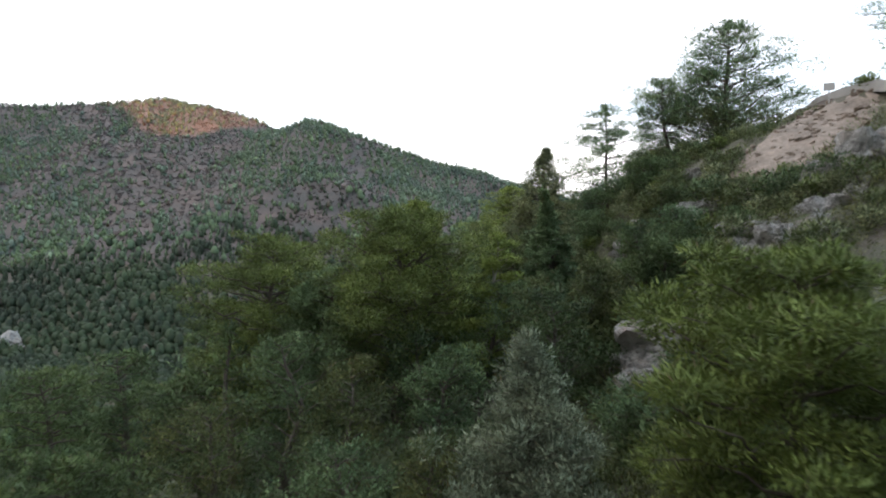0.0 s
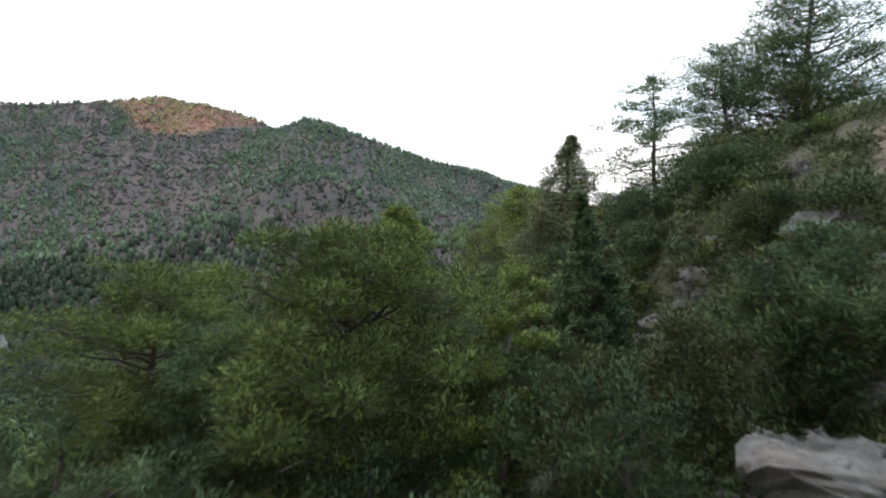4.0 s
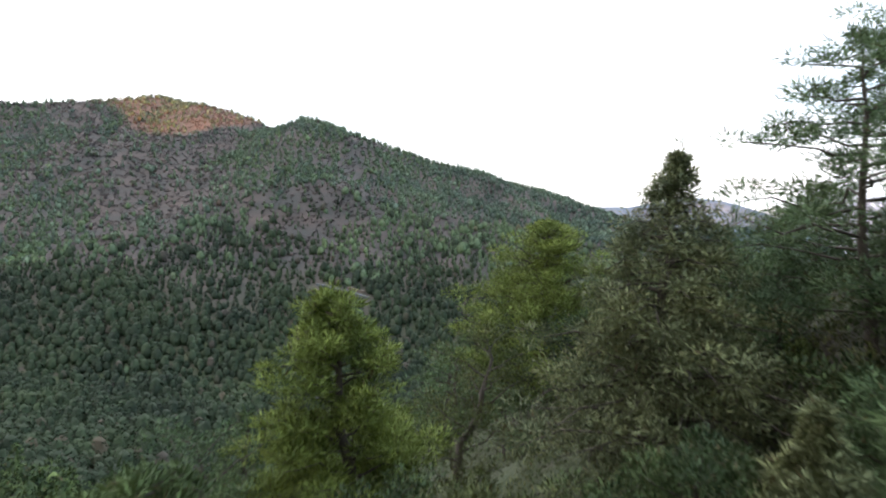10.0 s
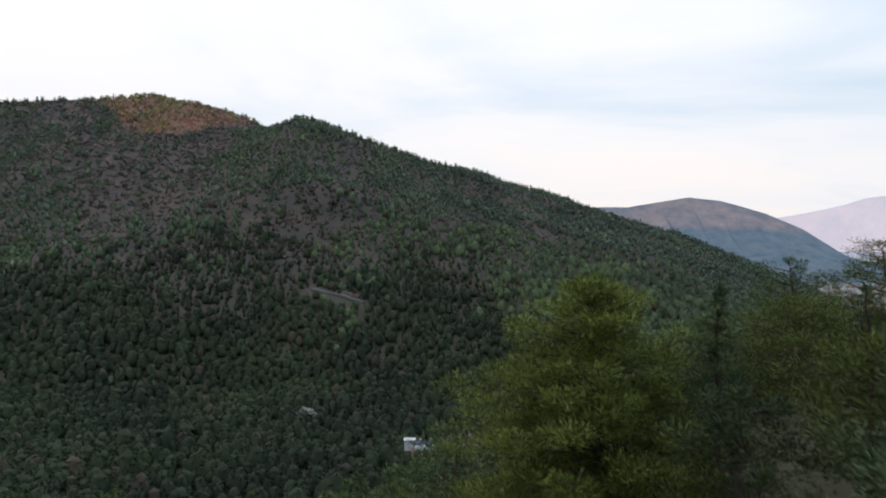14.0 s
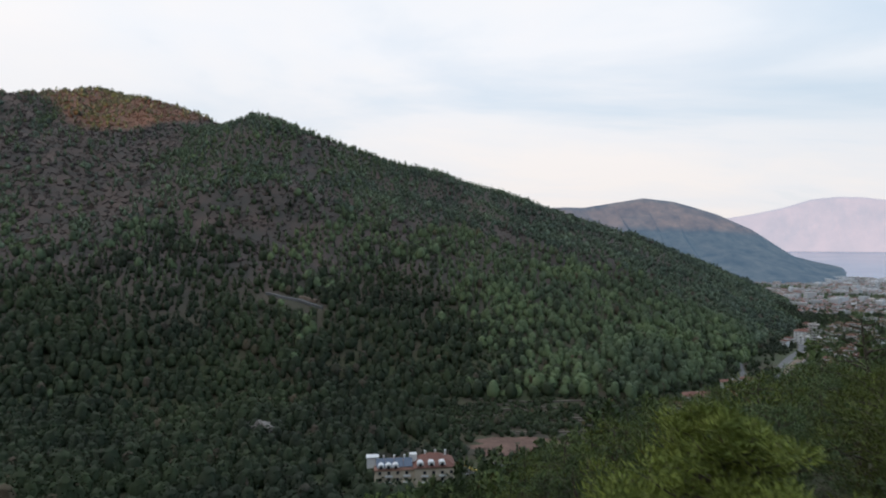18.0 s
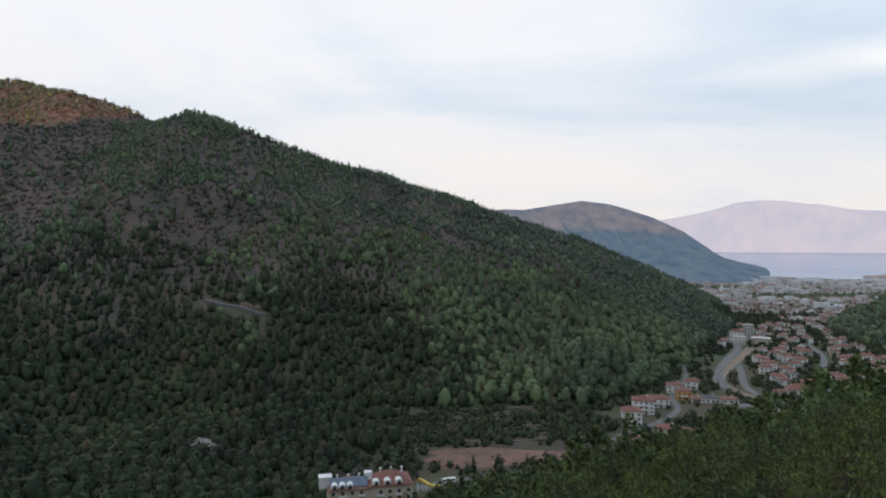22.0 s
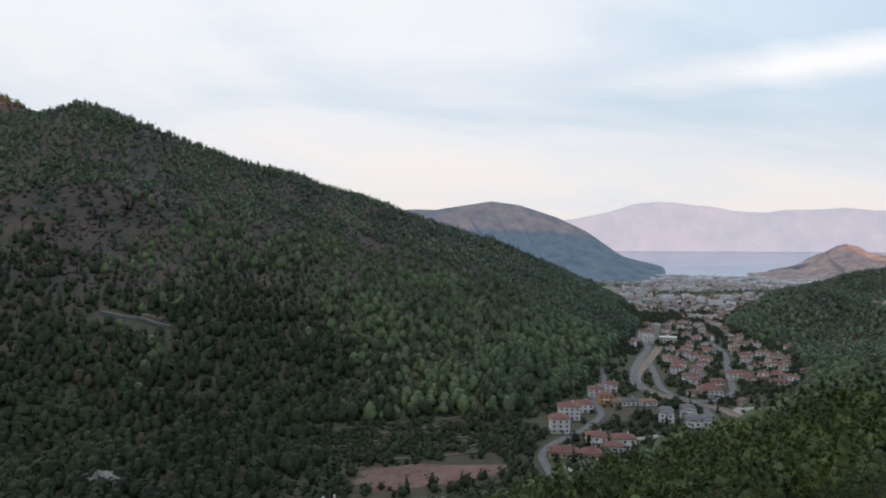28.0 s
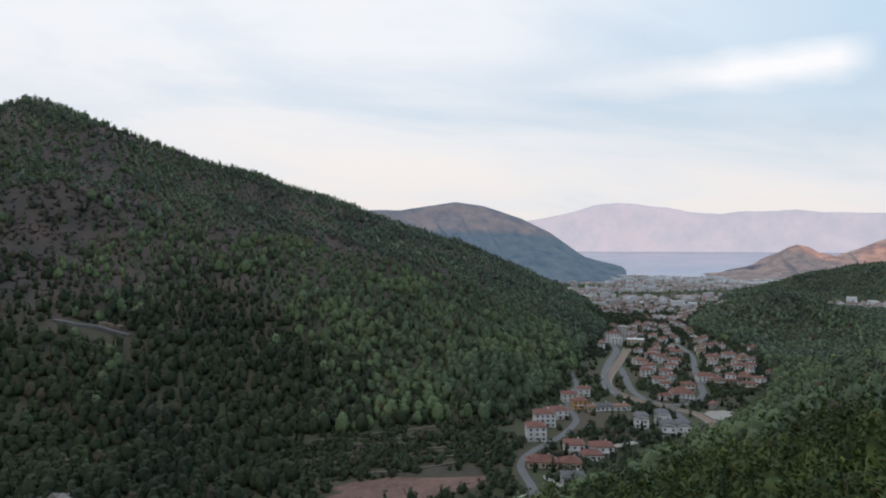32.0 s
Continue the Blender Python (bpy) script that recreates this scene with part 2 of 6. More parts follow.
def noise_of(t, size, detail=4.0, rough=0.6, space="Object", distort=0.0):
    """A noise whose blotches are about size metres wide."""
    co = node(t, "ShaderNodeTexCoord")
    n = node(t, "ShaderNodeTexNoise", {"Scale": 1.0 / size, "Detail": detail, "Roughness": rough, "Distortion": distort})
    t.links.new(co.outputs[space], n.inputs["Vector"])
    return n.outputs[0]


def blend(t, factor, a, b, how="MIX"):
    m = node(t, "ShaderNodeMix", data_type="RGBA", blend_type=how)
    for key, v in (("Factor", factor), ("A", a), ("B", b)):
        if isinstance(v, (int, float)):
            m.inputs[key].default_value = v
        elif isinstance(v, tuple):
            m.inputs[key].default_value = (*v, 1)
        else:
            t.links.new(v, m.inputs[key])
    return m.outputs["Result"]


def relief(t, b, height_, strength=0.4, distance=0.05):
    n = node(t, "ShaderNodeBump", {"Strength": strength, "Distance": distance})
    t.links.new(height_, n.inputs["Height"])
    t.links.new(n.outputs[0], b.inputs["Normal"])


def leaf_material(name, dark, mid, light, tree_size=9.0, warm=(0.10, 0.075, 0.03), stand=0.0, spread=0.35):
    """Foliage: colour changes from tree to tree and from tuft to tuft, with a few dry tufts."""
    m, t, b = material(name, 0.62)
    big = ramp(t, ((0.33, dark), (0.5, mid), (0.68, light)), noise_of(t, tree_size, 2.0))
    isle = node(t, "ShaderNodeNewGeometry").outputs["Random Per Island"]
    small = ramp(t, ((0.0, (1 - spread,) * 3), (1.0, (1 + spread,) * 3)), isle)
    c = blend(t, 1.0, big.outputs[0], small.outputs[0], "MULTIPLY")
    dry = ramp(t, ((0.955, (0, 0, 0)), (0.975, (1, 1, 1))), isle)
    c = blend(t, dry.outputs[0], c, warm)
    if stand:                         # whole stands of older or younger trees
        old = ramp(t, ((0.36, (0.68, 0.70, 0.78)), (0.5, (1, 1, 1)), (0.64, (1.22, 1.20, 1.05))), noise_of(t, stand, 3.0))
        c = blend(t, 1.0, c, old.outputs[0], "MULTIPLY")
    t.links.new(c, b.inputs["Base Color"])
    b.inputs["Specular IOR Level"].default_value = 0.25
    thin = node(t, "ShaderNodeBsdfTranslucent")
    t.links.new(c, thin.inputs[0])
    mix = node(t, "ShaderNodeMixShader", {0: 0.22})
    out = t.nodes["Material Output"]
    t.links.new(b.outputs[0], mix.inputs[1])
    t.links.new(thin.outputs[0], mix.inputs[2])
    t.links.new(mix.outputs[0], out.inputs[0])
    return m


def plain(name, colour, rough=0.8, size=0.6, spread=0.25, bump=0.0, metal=0.0, space="Object"):
    """A painted, stony or earthy surface with stains at two scales."""
    m, t, b = material(name, rough, metal)
    n1, n2 = noise_of(t, size * 6, 3.0, 0.6, space), noise_of(t, size, 6.0, 0.65, space)
    lo, hi = tuple(c * (1 - spread) for c in colour), tuple(min(1.0, c * (1 + spread)) for c in colour)
    c = blend(t, 0.5, ramp(t, ((0.3, lo), (0.7, hi)), n1).outputs[0], ramp(t, ((0.3, lo), (0.7, hi)), n2).outputs[0])
    t.links.new(c, b.inputs["Base Color"])
    if bump:
        relief(t, b, n2, 0.6, bump)
    return m


M_PINE = leaf_material("pine_needles", (0.044, 0.073, 0.033), (0.088, 0.130, 0.046), (0.154, 0.204, 0.064), 5.0, (0.11, 0.085, 0.035), 24.0)
M_PINE_NEAR = leaf_material("pine_needles_close", (0.081, 0.110, 0.028), (0.122, 0.158, 0.036), (0.180, 0.221, 0.052), 2.2)
M_PINE_LIGHT = leaf_material("young_pine_needles", (0.141, 0.188, 0.042), (0.215, 0.267, 0.058), (0.289, 0.341, 0.076), 2.5)
M_OLD_PINE = leaf_material("old_pine_needles", (0.074, 0.119, 0.058), (0.113, 0.169, 0.072), (0.164, 0.222, 0.091), 3.0)
M_JUNIPER = leaf_material("juniper_scales", (0.131, 0.154, 0.079), (0.194, 0.214, 0.103), (0.261, 0.275, 0.118), 2.5)
M_SILVER = leaf_material("grey_green_leaves", (0.13, 0.16, 0.105), (0.19, 0.22, 0.14), (0.25, 0.28, 0.18), 2.0)
M_BUSH = leaf_material("bush_leaves", (0.054, 0.080, 0.030), (0.099, 0.120, 0.042), (0.162, 0.165, 0.053), 2.5)
# M_UPPER is paler and bluer to paint in haze on the far ridges
M_UPPER = leaf_material("hazed_ridge_needles", (0.099, 0.139, 0.101), (0.123, 0.169, 0.119), (0.150, 0.200, 0.136), 16.0, (0.11, 0.08, 0.065), 90.0)
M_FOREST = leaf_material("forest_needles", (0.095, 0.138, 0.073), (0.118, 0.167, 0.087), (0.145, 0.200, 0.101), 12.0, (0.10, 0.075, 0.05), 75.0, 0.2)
# darker needles: the deep valley's shade is put into this colour
M_SHADE_FOREST = leaf_material("valley_shade_needles", (0.027, 0.043, 0.022), (0.036, 0.054, 0.027), (0.048, 0.069, 0.034), 9.0, (0.085, 0.07, 0.05), 75.0, 0.2)
M_HEATH = leaf_material("heath_scrub", (0.06, 0.056, 0.058), (0.085, 0.07, 0.07), (0.12, 0.088, 0.08), 12.0, (0.18, 0.115, 0.09), 60.0)
M_BARK = plain("bark", (0.085, 0.068, 0.055), 0.9, 0.15, 0.4, 0.02)
M_GREYWOOD = plain("bleached_wood", (0.38, 0.35, 0.31), 0.85, 0.1, 0.3, 0.01)


def rock_material():
    """Grey limestone: pale weathered faces, dark cracks and pits, rusty stains."""
    m, t, b = material("limestone", 0.95)
    face = ramp(t, ((0.28, (0.13, 0.122, 0.118)), (0.5, (0.28, 0.262, 0.248)), (0.72, (0.46, 0.435, 0.41))), noise_of(t, 0.45, 9.0, 0.72, "Object", 0.6))
    rust = ramp(t, ((0.52, (0, 0, 0)), (0.68, (0.4, 0.4, 0.4))), noise_of(t, 0.7, 5.0, 0.6))
    c = blend(t, rust.outputs[0], face.outputs[0], (0.24, 0.15, 0.095))
    fine = noise_of(t, 0.1, 8.0, 0.75, "Object", 1.2)
    pits = ramp(t, ((0.34, (0.30, 0.30, 0.31)), (0.46, (1, 1, 1))), fine)
    t.links.new(blend(t, 1.0, c, pits.outputs[0], "MULTIPLY"), b.inputs["Base Color"])
    relief(t, b, fine, 1.0, 0.25)
    return m


M_ROCK = rock_material()
M_SCREE = plain("scree", (0.20, 0.155, 0.125), 0.95, 0.35, 0.6, 0.15)
M_ASPHALT = plain("asphalt", (0.135, 0.138, 0.145), 0.9, 1.5, 0.2)
M_CONCRETE = plain("concrete", (0.33, 0.31, 0.29), 0.9, 0.8, 0.2)


def ground_material():
    """Forest soil: brown earth, dry needles, low green growth and red earth high up."""
    m, t, b = material("forest_soil", 0.95)
    earth = ramp(t, ((0.3, (0.04, 0.034, 0.027)), (0.5, (0.06, 0.05, 0.04)), (0.7, (0.09, 0.07, 0.056))), noise_of(t, 2.0, 6.0))
    green = ramp(t, ((0.3, (0.042, 0.058, 0.026)), (0.7, (0.075, 0.094, 0.042))), noise_of(t, 0.8, 5.0))
    cover = ramp(t, ((0.30, (0, 0, 0)), (0.52, (1, 1, 1))), noise_of(t, 9.0, 5.0, 0.65))
    c = blend(t, cover.outputs[0], earth.outputs[0], green.outputs[0])
    red = ramp(t, ((0.44, (0, 0, 0)), (0.62, (0.6, 0.6, 0.6))), noise_of(t, 70.0, 6.0, 0.65))
    c = blend(t, red.outputs[0], c, (0.10, 0.066, 0.055))
    # the purple-brown heath soil of the mountain
    at = node(t, "ShaderNodeSeparateXYZ")
    t.links.new(node(t, "ShaderNodeNewGeometry").outputs["Position"], at.inputs[0])
    high = node(t, "ShaderNodeMapRange", {1: -75.0, 2: -5.0})
    t.links.new(at.outputs[2], high.inputs[0])
    north = node(t, "ShaderNodeMapRange", {1: 430.0, 2: 560.0})
    t.links.new(at.outputs[1], north.inputs[0])
    both = node(t, "ShaderNodeMath", operation="MULTIPLY")
    t.links.new(high.outputs[0], both.inputs[0])
    t.links.new(north.outputs[0], both.inputs[1])
    heath = ramp(t, ((0.28, (0.044, 0.048, 0.044)), (0.45, (0.07, 0.06, 0.055)), (0.6, (0.1, 0.074, 0.066)), (0.75, (0.145, 0.104, 0.088))), noise_of(t, 42.0, 9.0, 0.72))
    c = blend(t, both.outputs[0], c, heath.outputs[0])
    t.links.new(c, b.inputs["Base Color"])
    relief(t, b, noise_of(t, 0.7, 6.0), 0.7, 0.25)
    return m


M_GROUND = ground_material()


# ---------------------------------------------------------------- mesh helpers
def mesh_of(name, verts, faces, mats, smooth=False, mat_index=None, normals=None):
    """A mesh from arrays: faces is (n, 3) or (n, 4)."""
    me = bpy.data.meshes.new(name)
    verts, faces = np.asarray(verts, np.float32), np.asarray(faces, np.int32)
    k = faces.shape[1]
    me.vertices.add(len(verts))
    me.vertices.foreach_set("co", verts.ravel())
    me.loops.add(faces.size)
    me.loops.foreach_set("vertex_index", faces.ravel())
    me.polygons.add(len(faces))
    me.polygons.foreach_set("loop_start", np.arange(0, faces.size, k, dtype=np.int32))
    me.polygons.foreach_set("use_smooth", np.full(len(faces), smooth))
    if mat_index is not None:
        me.polygons.foreach_set("material_index", np.asarray(mat_index, np.int32))
    for m in (mats if isinstance(mats, (list, tuple)) else [mats]):
        me.materials.append(m)
    me.update(calc_edges=True)
    if normals is not None:
        me.normals_split_custom_set_from_vertices(np.asarray(normals, np.float32))
    return me


def part(name, bm, mat, parent=None, label=""):
    """Links a bmesh as one mesh object under a thing or a part."""
    me = bpy.data.meshes.new(name)
    bm.to_mesh(me)
    bm.free()
    me.materials.append(mat)
    ob = new(name, me)
    ob.parent = parent
    if label:
        ob["label"] = label
    return ob


def piece(name, me, parent=None, m=None, label=""):
    """An object on a mesh that may be shared."""
    ob = new(name, me)
    ob.parent = parent
    if m is not None:
        ob.matrix_basis = m
    if label:
        ob["label"] = label
    return ob


# ---------------------------------------------------------------- the ground sheet
def build_ground():
    nr, na = 280, 420
    r = np.concatenate(([0.0], np.geomspace(2.5, 4800, nr)))
    # finer steps towards the side that the flight looks at
    u = np.linspace(-1, 1, na, endpoint=False)
    a = np.pi * (0.45 * u + 0.55 * u ** 3)
    a = a + radians(8)
    x = 10 + r[:, None] * np.sin(a)[None, :]
    y = 60 + r[:, None] * np.cos(a)[None, :]
    z = height(x, y)
    v = np.stack((x, y, z), -1).reshape(-1, 3)
    i, j = np.meshgrid(np.arange(nr), np.arange(na), indexing="ij")
    j2 = (j + 1) % na
    f = np.stack((i * na + j, i * na + j2, (i + 1) * na + j2, (i + 1) * na + j), -1).reshape(-1, 4)
    return tagged(new("ground", mesh_of("ground", v, f, M_GROUND, True)), "brown forest soil with low undergrowth on the hills", "ground", kind="structure")


build_ground()

# the sea: its far side is drawn nearer than it lies, so the sheet lifts towards the far shore
def build_sea():
    na, nr = 60, 24
    a = np.radians(np.linspace(5, 110, na))
    r = np.linspace(2500, 4990, nr)
    x, y = -20 + r[:, None] * np.sin(a), 110 + r[:, None] * np.cos(a)
    lift = np.clip((r - 2900) / 1850, 0, None)
    z = np.repeat((-104.5 + 105 * lift ** 1.0)[:, None], na, 1)
    v = np.stack((x, y, z), -1).reshape(-1, 3)
    i, j = np.meshgrid(np.arange(nr - 1), np.arange(na - 1), indexing="ij")
    f = np.stack((i * na + j, (i + 1) * na + j, (i + 1) * na + j + 1, i * na + j + 1), -1).reshape(-1, 4)
    m, t, b = material("sea_water", 0.22)
    t.links.new(ramp(t, ((0.3, (0.24, 0.34, 0.48)), (0.7, (0.31, 0.40, 0.53))), noise_of(t, 300, 4.0)).outputs[0], b.inputs["Base Color"])
    relief(t, b, noise_of(t, 6.0, 3.0), 0.15, 0.4)
    return tagged(new("water", mesh_of("water", v, f, m, True)), "calm pale blue sea of a wide bay", "sea", kind="structure")


build_sea()

# ---------------------------------------------------------------- far forest
rng = np.random.default_rng(5)


def cone_shape(h):
    return (1 - h) ** 0.8 * min(1, h * 6 + 0.35)


def point_shape(h):
    return (1 - h) ** 1.0 * min(1, h * 6 + 0.35)


def dome_shape(h):
    return math.sqrt(max(0.0, 1 - ((h - 0.45) / 0.56) ** 2)) * 0.95 + 0.04


def spire_shape(h):
    return (1 - h) ** 0.75 * min(1, h * 6 + 0.4)


def bell_shape(h):
    return (1 - h) ** 0.55 * min(1, h * 5 + 0.5)


def egg_shape(h):
    return math.sqrt(max(0.0, 1 - ((h - 0.35) / 0.66) ** 2)) ** 1.2


def cone_tree(seed, tall, wide, tiers=4, sides=7):
    """A young pine far off: ragged skirts of boughs, one above the other."""
    g = np.random.default_rng(seed)
    v, f = [], []
    lean = g.normal(0, 0.04, 2) * tall
    for i in range(tiers):
        lo, hi = i / tiers * 0.85, min(1.0, (i + 1.7) / tiers)
        k = len(v)
        v.append((lean[0] * hi, lean[1] * hi, tall * hi))
        for j in range(sides):
            a = 6.283 * (j + g.uniform(-0.3, 0.3)) / sides + i
            r = wide * (1 - 0.8 * i / tiers) * g.uniform(0.55, 1.15)
            v.append((r * math.cos(a) + lean[0] * lo, r * math.sin(a) + lean[1] * lo, tall * (lo + g.uniform(-0.04, 0.08))))
        f += [(k, k + 1 + j, k + 1 + (j + 1) % sides) for j in range(sides)]
    return np.array(v), np.array(f)


def lump_tree(seed, tall, wide, lumps=3, sides=6):
    """A round-crowned tree far off: a few knobbly domes grown together."""
    g = np.random.default_rng(seed)
    v, f = [], []
    for i in range(lumps):
        a0, q = g.uniform(0, 6.28), 0 if i == 0 else wide * g.uniform(0.3, 0.55)
        cx, cy, r = q * math.cos(a0), q * math.sin(a0), wide * (0.8 if i == 0 else g.uniform(0.45, 0.65))
        top = tall * (1 if i == 0 else g.uniform(0.65, 0.92))
        k = len(v)
        v.append((cx, cy, top))
        for ring, (rr, hh) in enumerate(((0.62, 0.86), (1.0, 0.5), (0.8, 0.12))):
            for j in range(sides):
                a = 6.283 * (j + 0.5 * (ring % 2) + g.uniform(-0.25, 0.25)) / sides
                s = r * rr * g.uniform(0.75, 1.2)
                v.append((cx + s * math.cos(a), cy + s * math.sin(a), top * (hh + g.uniform(-0.08, 0.08))))
        f += [(k, k + 1 + j, k + 1 + (j + 1) % sides) for j in range(sides)]
        for ring in range(2):
            b = k + 1 + ring * sides
            for j in range(sides):
                j2 = (j + 1) % sides
                f += [(b + j, b + sides + j, b + sides + j2), (b + j, b + sides + j2, b + j2)]
    return np.array(v), np.array(f)


def scatter(templates, xs, ys, scales, kinds, sink=0.6, tall=None):
    """Many trees as one mesh: points, faces and the rounded lie of each crown's surface."""
    zs = height(xs, ys) - sink
    vs, fs, ns, base = [], [], [], 0
    turn = rng.uniform(0, 6.283, len(xs))
    for i in range(len(templates)):
        pick = np.nonzero(kinds == i)[0]
        if not len(pick):
            continue
        v, f = templates[i]
        c, s = np.cos(turn[pick])[:, None], np.sin(turn[pick])[:, None]
        k = scales[pick][:, None]
        x = (v[:, 0] * c - v[:, 1] * s) * k + xs[pick][:, None]
        y = (v[:, 0] * s + v[:, 1] * c) * k + ys[pick][:, None]
        z = v[:, 2][None, :] * k * (tall[pick][:, None] if tall is not None else 1) + zs[pick][:, None]
        vs.append(np.stack((x, y, z), -1).reshape(-1, 3))
        q = (v - (0, 0, 0.42 * v[:, 2].max())) / (np.abs(v[:, 0]).max(), np.abs(v[:, 1]).max(), 0.6 * v[:, 2].max()) + (0, 0, 0.35)
        q /= np.linalg.norm(q, axis=1)[:, None] + 1e-6
        facing = (np.cross(v[f[:, 1]] - v[f[:, 0]], v[f[:, 2]] - v[f[:, 0]]) * q[f].mean(1)).sum(1) > 0
        f = np.where(facing[:, None], f, f[:, ::-1])
        ns.append(np.stack((q[:, 0] * c - q[:, 1] * s, q[:, 0] * s + q[:, 1] * c, np.repeat(q[:, 2][None], len(pick), 0)), -1).reshape(-1, 3))
        fs.append((f[None] + (np.arange(len(pick)) * len(v))[:, None, None]).reshape(-1, f.shape[1]) + base)
        base += len(pick) * len(v)
    return np.concatenate(vs), np.concatenate(fs), np.concatenate(ns)


CLIFF = (-80, 452)      # where grey rock shows at the foot of the mountain


def far_cover(x, y):
    """1 where the forest stands, less where it thins out into bare brown slopes."""
    h = height(x, y)
    wooded = (beside_valley(x, y) > 4).astype(float) * (1 - ((x > 25) & (x < 150) & (y > 440) & (y < 512)))
    thin = wave_noise(x, y, 130, 21) * 0.55 + wave_noise(x, y, 45, 22) * 0.45
    bare = 0.7 * fade(0.24, 0.55, thin) * fade(-50, 30, h)
    ribs = fade(0.25, 0.6, gully(x, y) + 0.25 * thin)
    bare = np.maximum(bare, 0.86 * fade(-255, -330, x) * fade(-15, 35, h) * ribs * fade(312, 285, h))
    bare = np.maximum(bare, 0.8 * fade(-640, -590, x) * fade(-330, -380, x) * fade(195, 225, h) * fade(-0.3, 0.1, thin))
    return wooded * (1 - 0.9 * bare) * (np.hypot(x - CLIFF[0], y - CLIFF[1] + 5) > 8)


def open_to_valley(x, y):
    """True where the treetops can be seen from over the valley mouth, so that no trees are spent on the back of the ridges."""
    z = height(x, y) + 14
    ok = np.ones(len(x), bool)
    for s in np.linspace(0.3, 0.96, 15):
        px, py = -8 + (x + 8) * s, 85 + (y - 85) * s
        ok &= height(px, py) < 32 + (z - 32) * s + 2
    return ok


# the cut of the forest road on the mountain
FOREST_ROAD = ((-122, 653), (-105, 649), (-93, 647), (-82, 643), (-70, 640))


def beside_line(x, y, line):
    return -ridge_height(x, y, tuple((a, b, 0.0, 1.0) for a, b in line), 0.01)


def jitter_grid(x0, x1, y0, y1, step):
    gx, gy = np.meshgrid(np.arange(x0, x1, step), np.arange(y0, y1, step))
    gx = gx.ravel() + rng.uniform(-0.48, 0.48, gx.size) * step
    gy = gy.ravel() + rng.uniform(-0.48, 0.48, gy.size) * step
    return gx, gy


def build_forest(name, label, box, step, keep, templates, scale, weights, mat):
    x, y = jitter_grid(*box, step)
    ok = keep(x, y) & (rng.uniform(0, 1, len(x)) < far_cover(x, y))
    x, y = x[ok], y[ok]
    ok = open_to_valley(x, y) & (beside_line(x, y + 4, FOREST_ROAD) > 8.5)
    x, y = x[ok], y[ok]
    # pointed young pines high up, round old crowns on the deep soil low down
    h = height(x, y)
    half = len(templates) // 2
    round_one = rng.uniform(0, 1, len(x)) < weights[0] + (weights[1] - weights[0]) * fade(0, -85, h + 25 * wave_noise(x, y, 60, 23))
    kinds = np.where(round_one, half + rng.integers(0, len(templates) - half, len(x)), rng.integers(0, half, len(x)))
    sc = rng.uniform(scale[0], scale[1], len(x)) * (1 + 0.22 * wave_noise(x, y, 40, 24)) * np.where(round_one, 1.12, 1.0)
    # old picks the needles darkened for valley shade; paler ones go towards the bay
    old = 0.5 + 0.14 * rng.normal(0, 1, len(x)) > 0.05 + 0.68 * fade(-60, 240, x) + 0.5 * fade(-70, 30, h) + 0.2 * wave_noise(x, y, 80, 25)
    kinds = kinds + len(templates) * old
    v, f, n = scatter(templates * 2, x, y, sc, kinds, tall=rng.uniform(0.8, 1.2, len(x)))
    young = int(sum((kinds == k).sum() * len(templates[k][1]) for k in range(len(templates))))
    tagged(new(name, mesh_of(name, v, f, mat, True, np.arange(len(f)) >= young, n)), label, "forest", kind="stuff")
    return len(x), len(f)


def seen(x, y, lo=-50.0, hi=62.0):
    a = np.degrees(np.arctan2(x + 5, y - 30))
    return (a > lo) & (a < hi)


def leafy_tree(seed, tall, wide, shape, clumps, n, size, low=0.15, lumps=1, tiers=2, solid=1.0):
    """A tree on the far slope: clumps of boughs that stand out of a knobbly crown."""
    g = np.random.default_rng(seed)
    body = cone_tree(seed, tall * 0.95, wide * 0.85 * solid, tiers, 6) if shape in (point_shape, cone_shape) else lump_tree(seed, tall * 0.93 * solid, wide * 0.92 * solid, lumps, 6)
    h = low + (0.97 - low) * (np.arange(clumps) + g.uniform(0, 1, clumps)) / clumps
    a = np.arange(clumps) * 2.4 + g.uniform(-0.4, 0.4, clumps)
    r = wide * np.array([shape(q) for q in h]) * g.uniform(0.6, 1.0, clumps)
    c = np.column_stack((r * np.cos(a), r * np.sin(a), h * tall))
    k = clumps * n
    p = np.repeat(c, n, 0) + g.normal(0, 0.42 * size, (k, 3)) * (1, 1, 0.6)
    out = np.repeat(np.column_stack((np.cos(a), np.sin(a), np.full(clumps, 0.5))), n, 0) + g.normal(0, 0.55, (k, 3))
    out /= np.linalg.norm(out, axis=1)[:, None]
    side = np.cross(out, g.normal(0, 1, (k, 3)))
    side /= np.linalg.norm(side, axis=1)[:, None] + 1e-6
    s = size * g.uniform(0.7, 1.35, (k, 1))
    v = np.stack((p + side * s * 0.42, p + out * s, p - side * s * 0.42), 1).reshape(-1, 3)
    return np.concatenate((body[0], v)), np.concatenate((body[1], np.arange(3 * k).reshape(-1, 3) + len(body[0])))


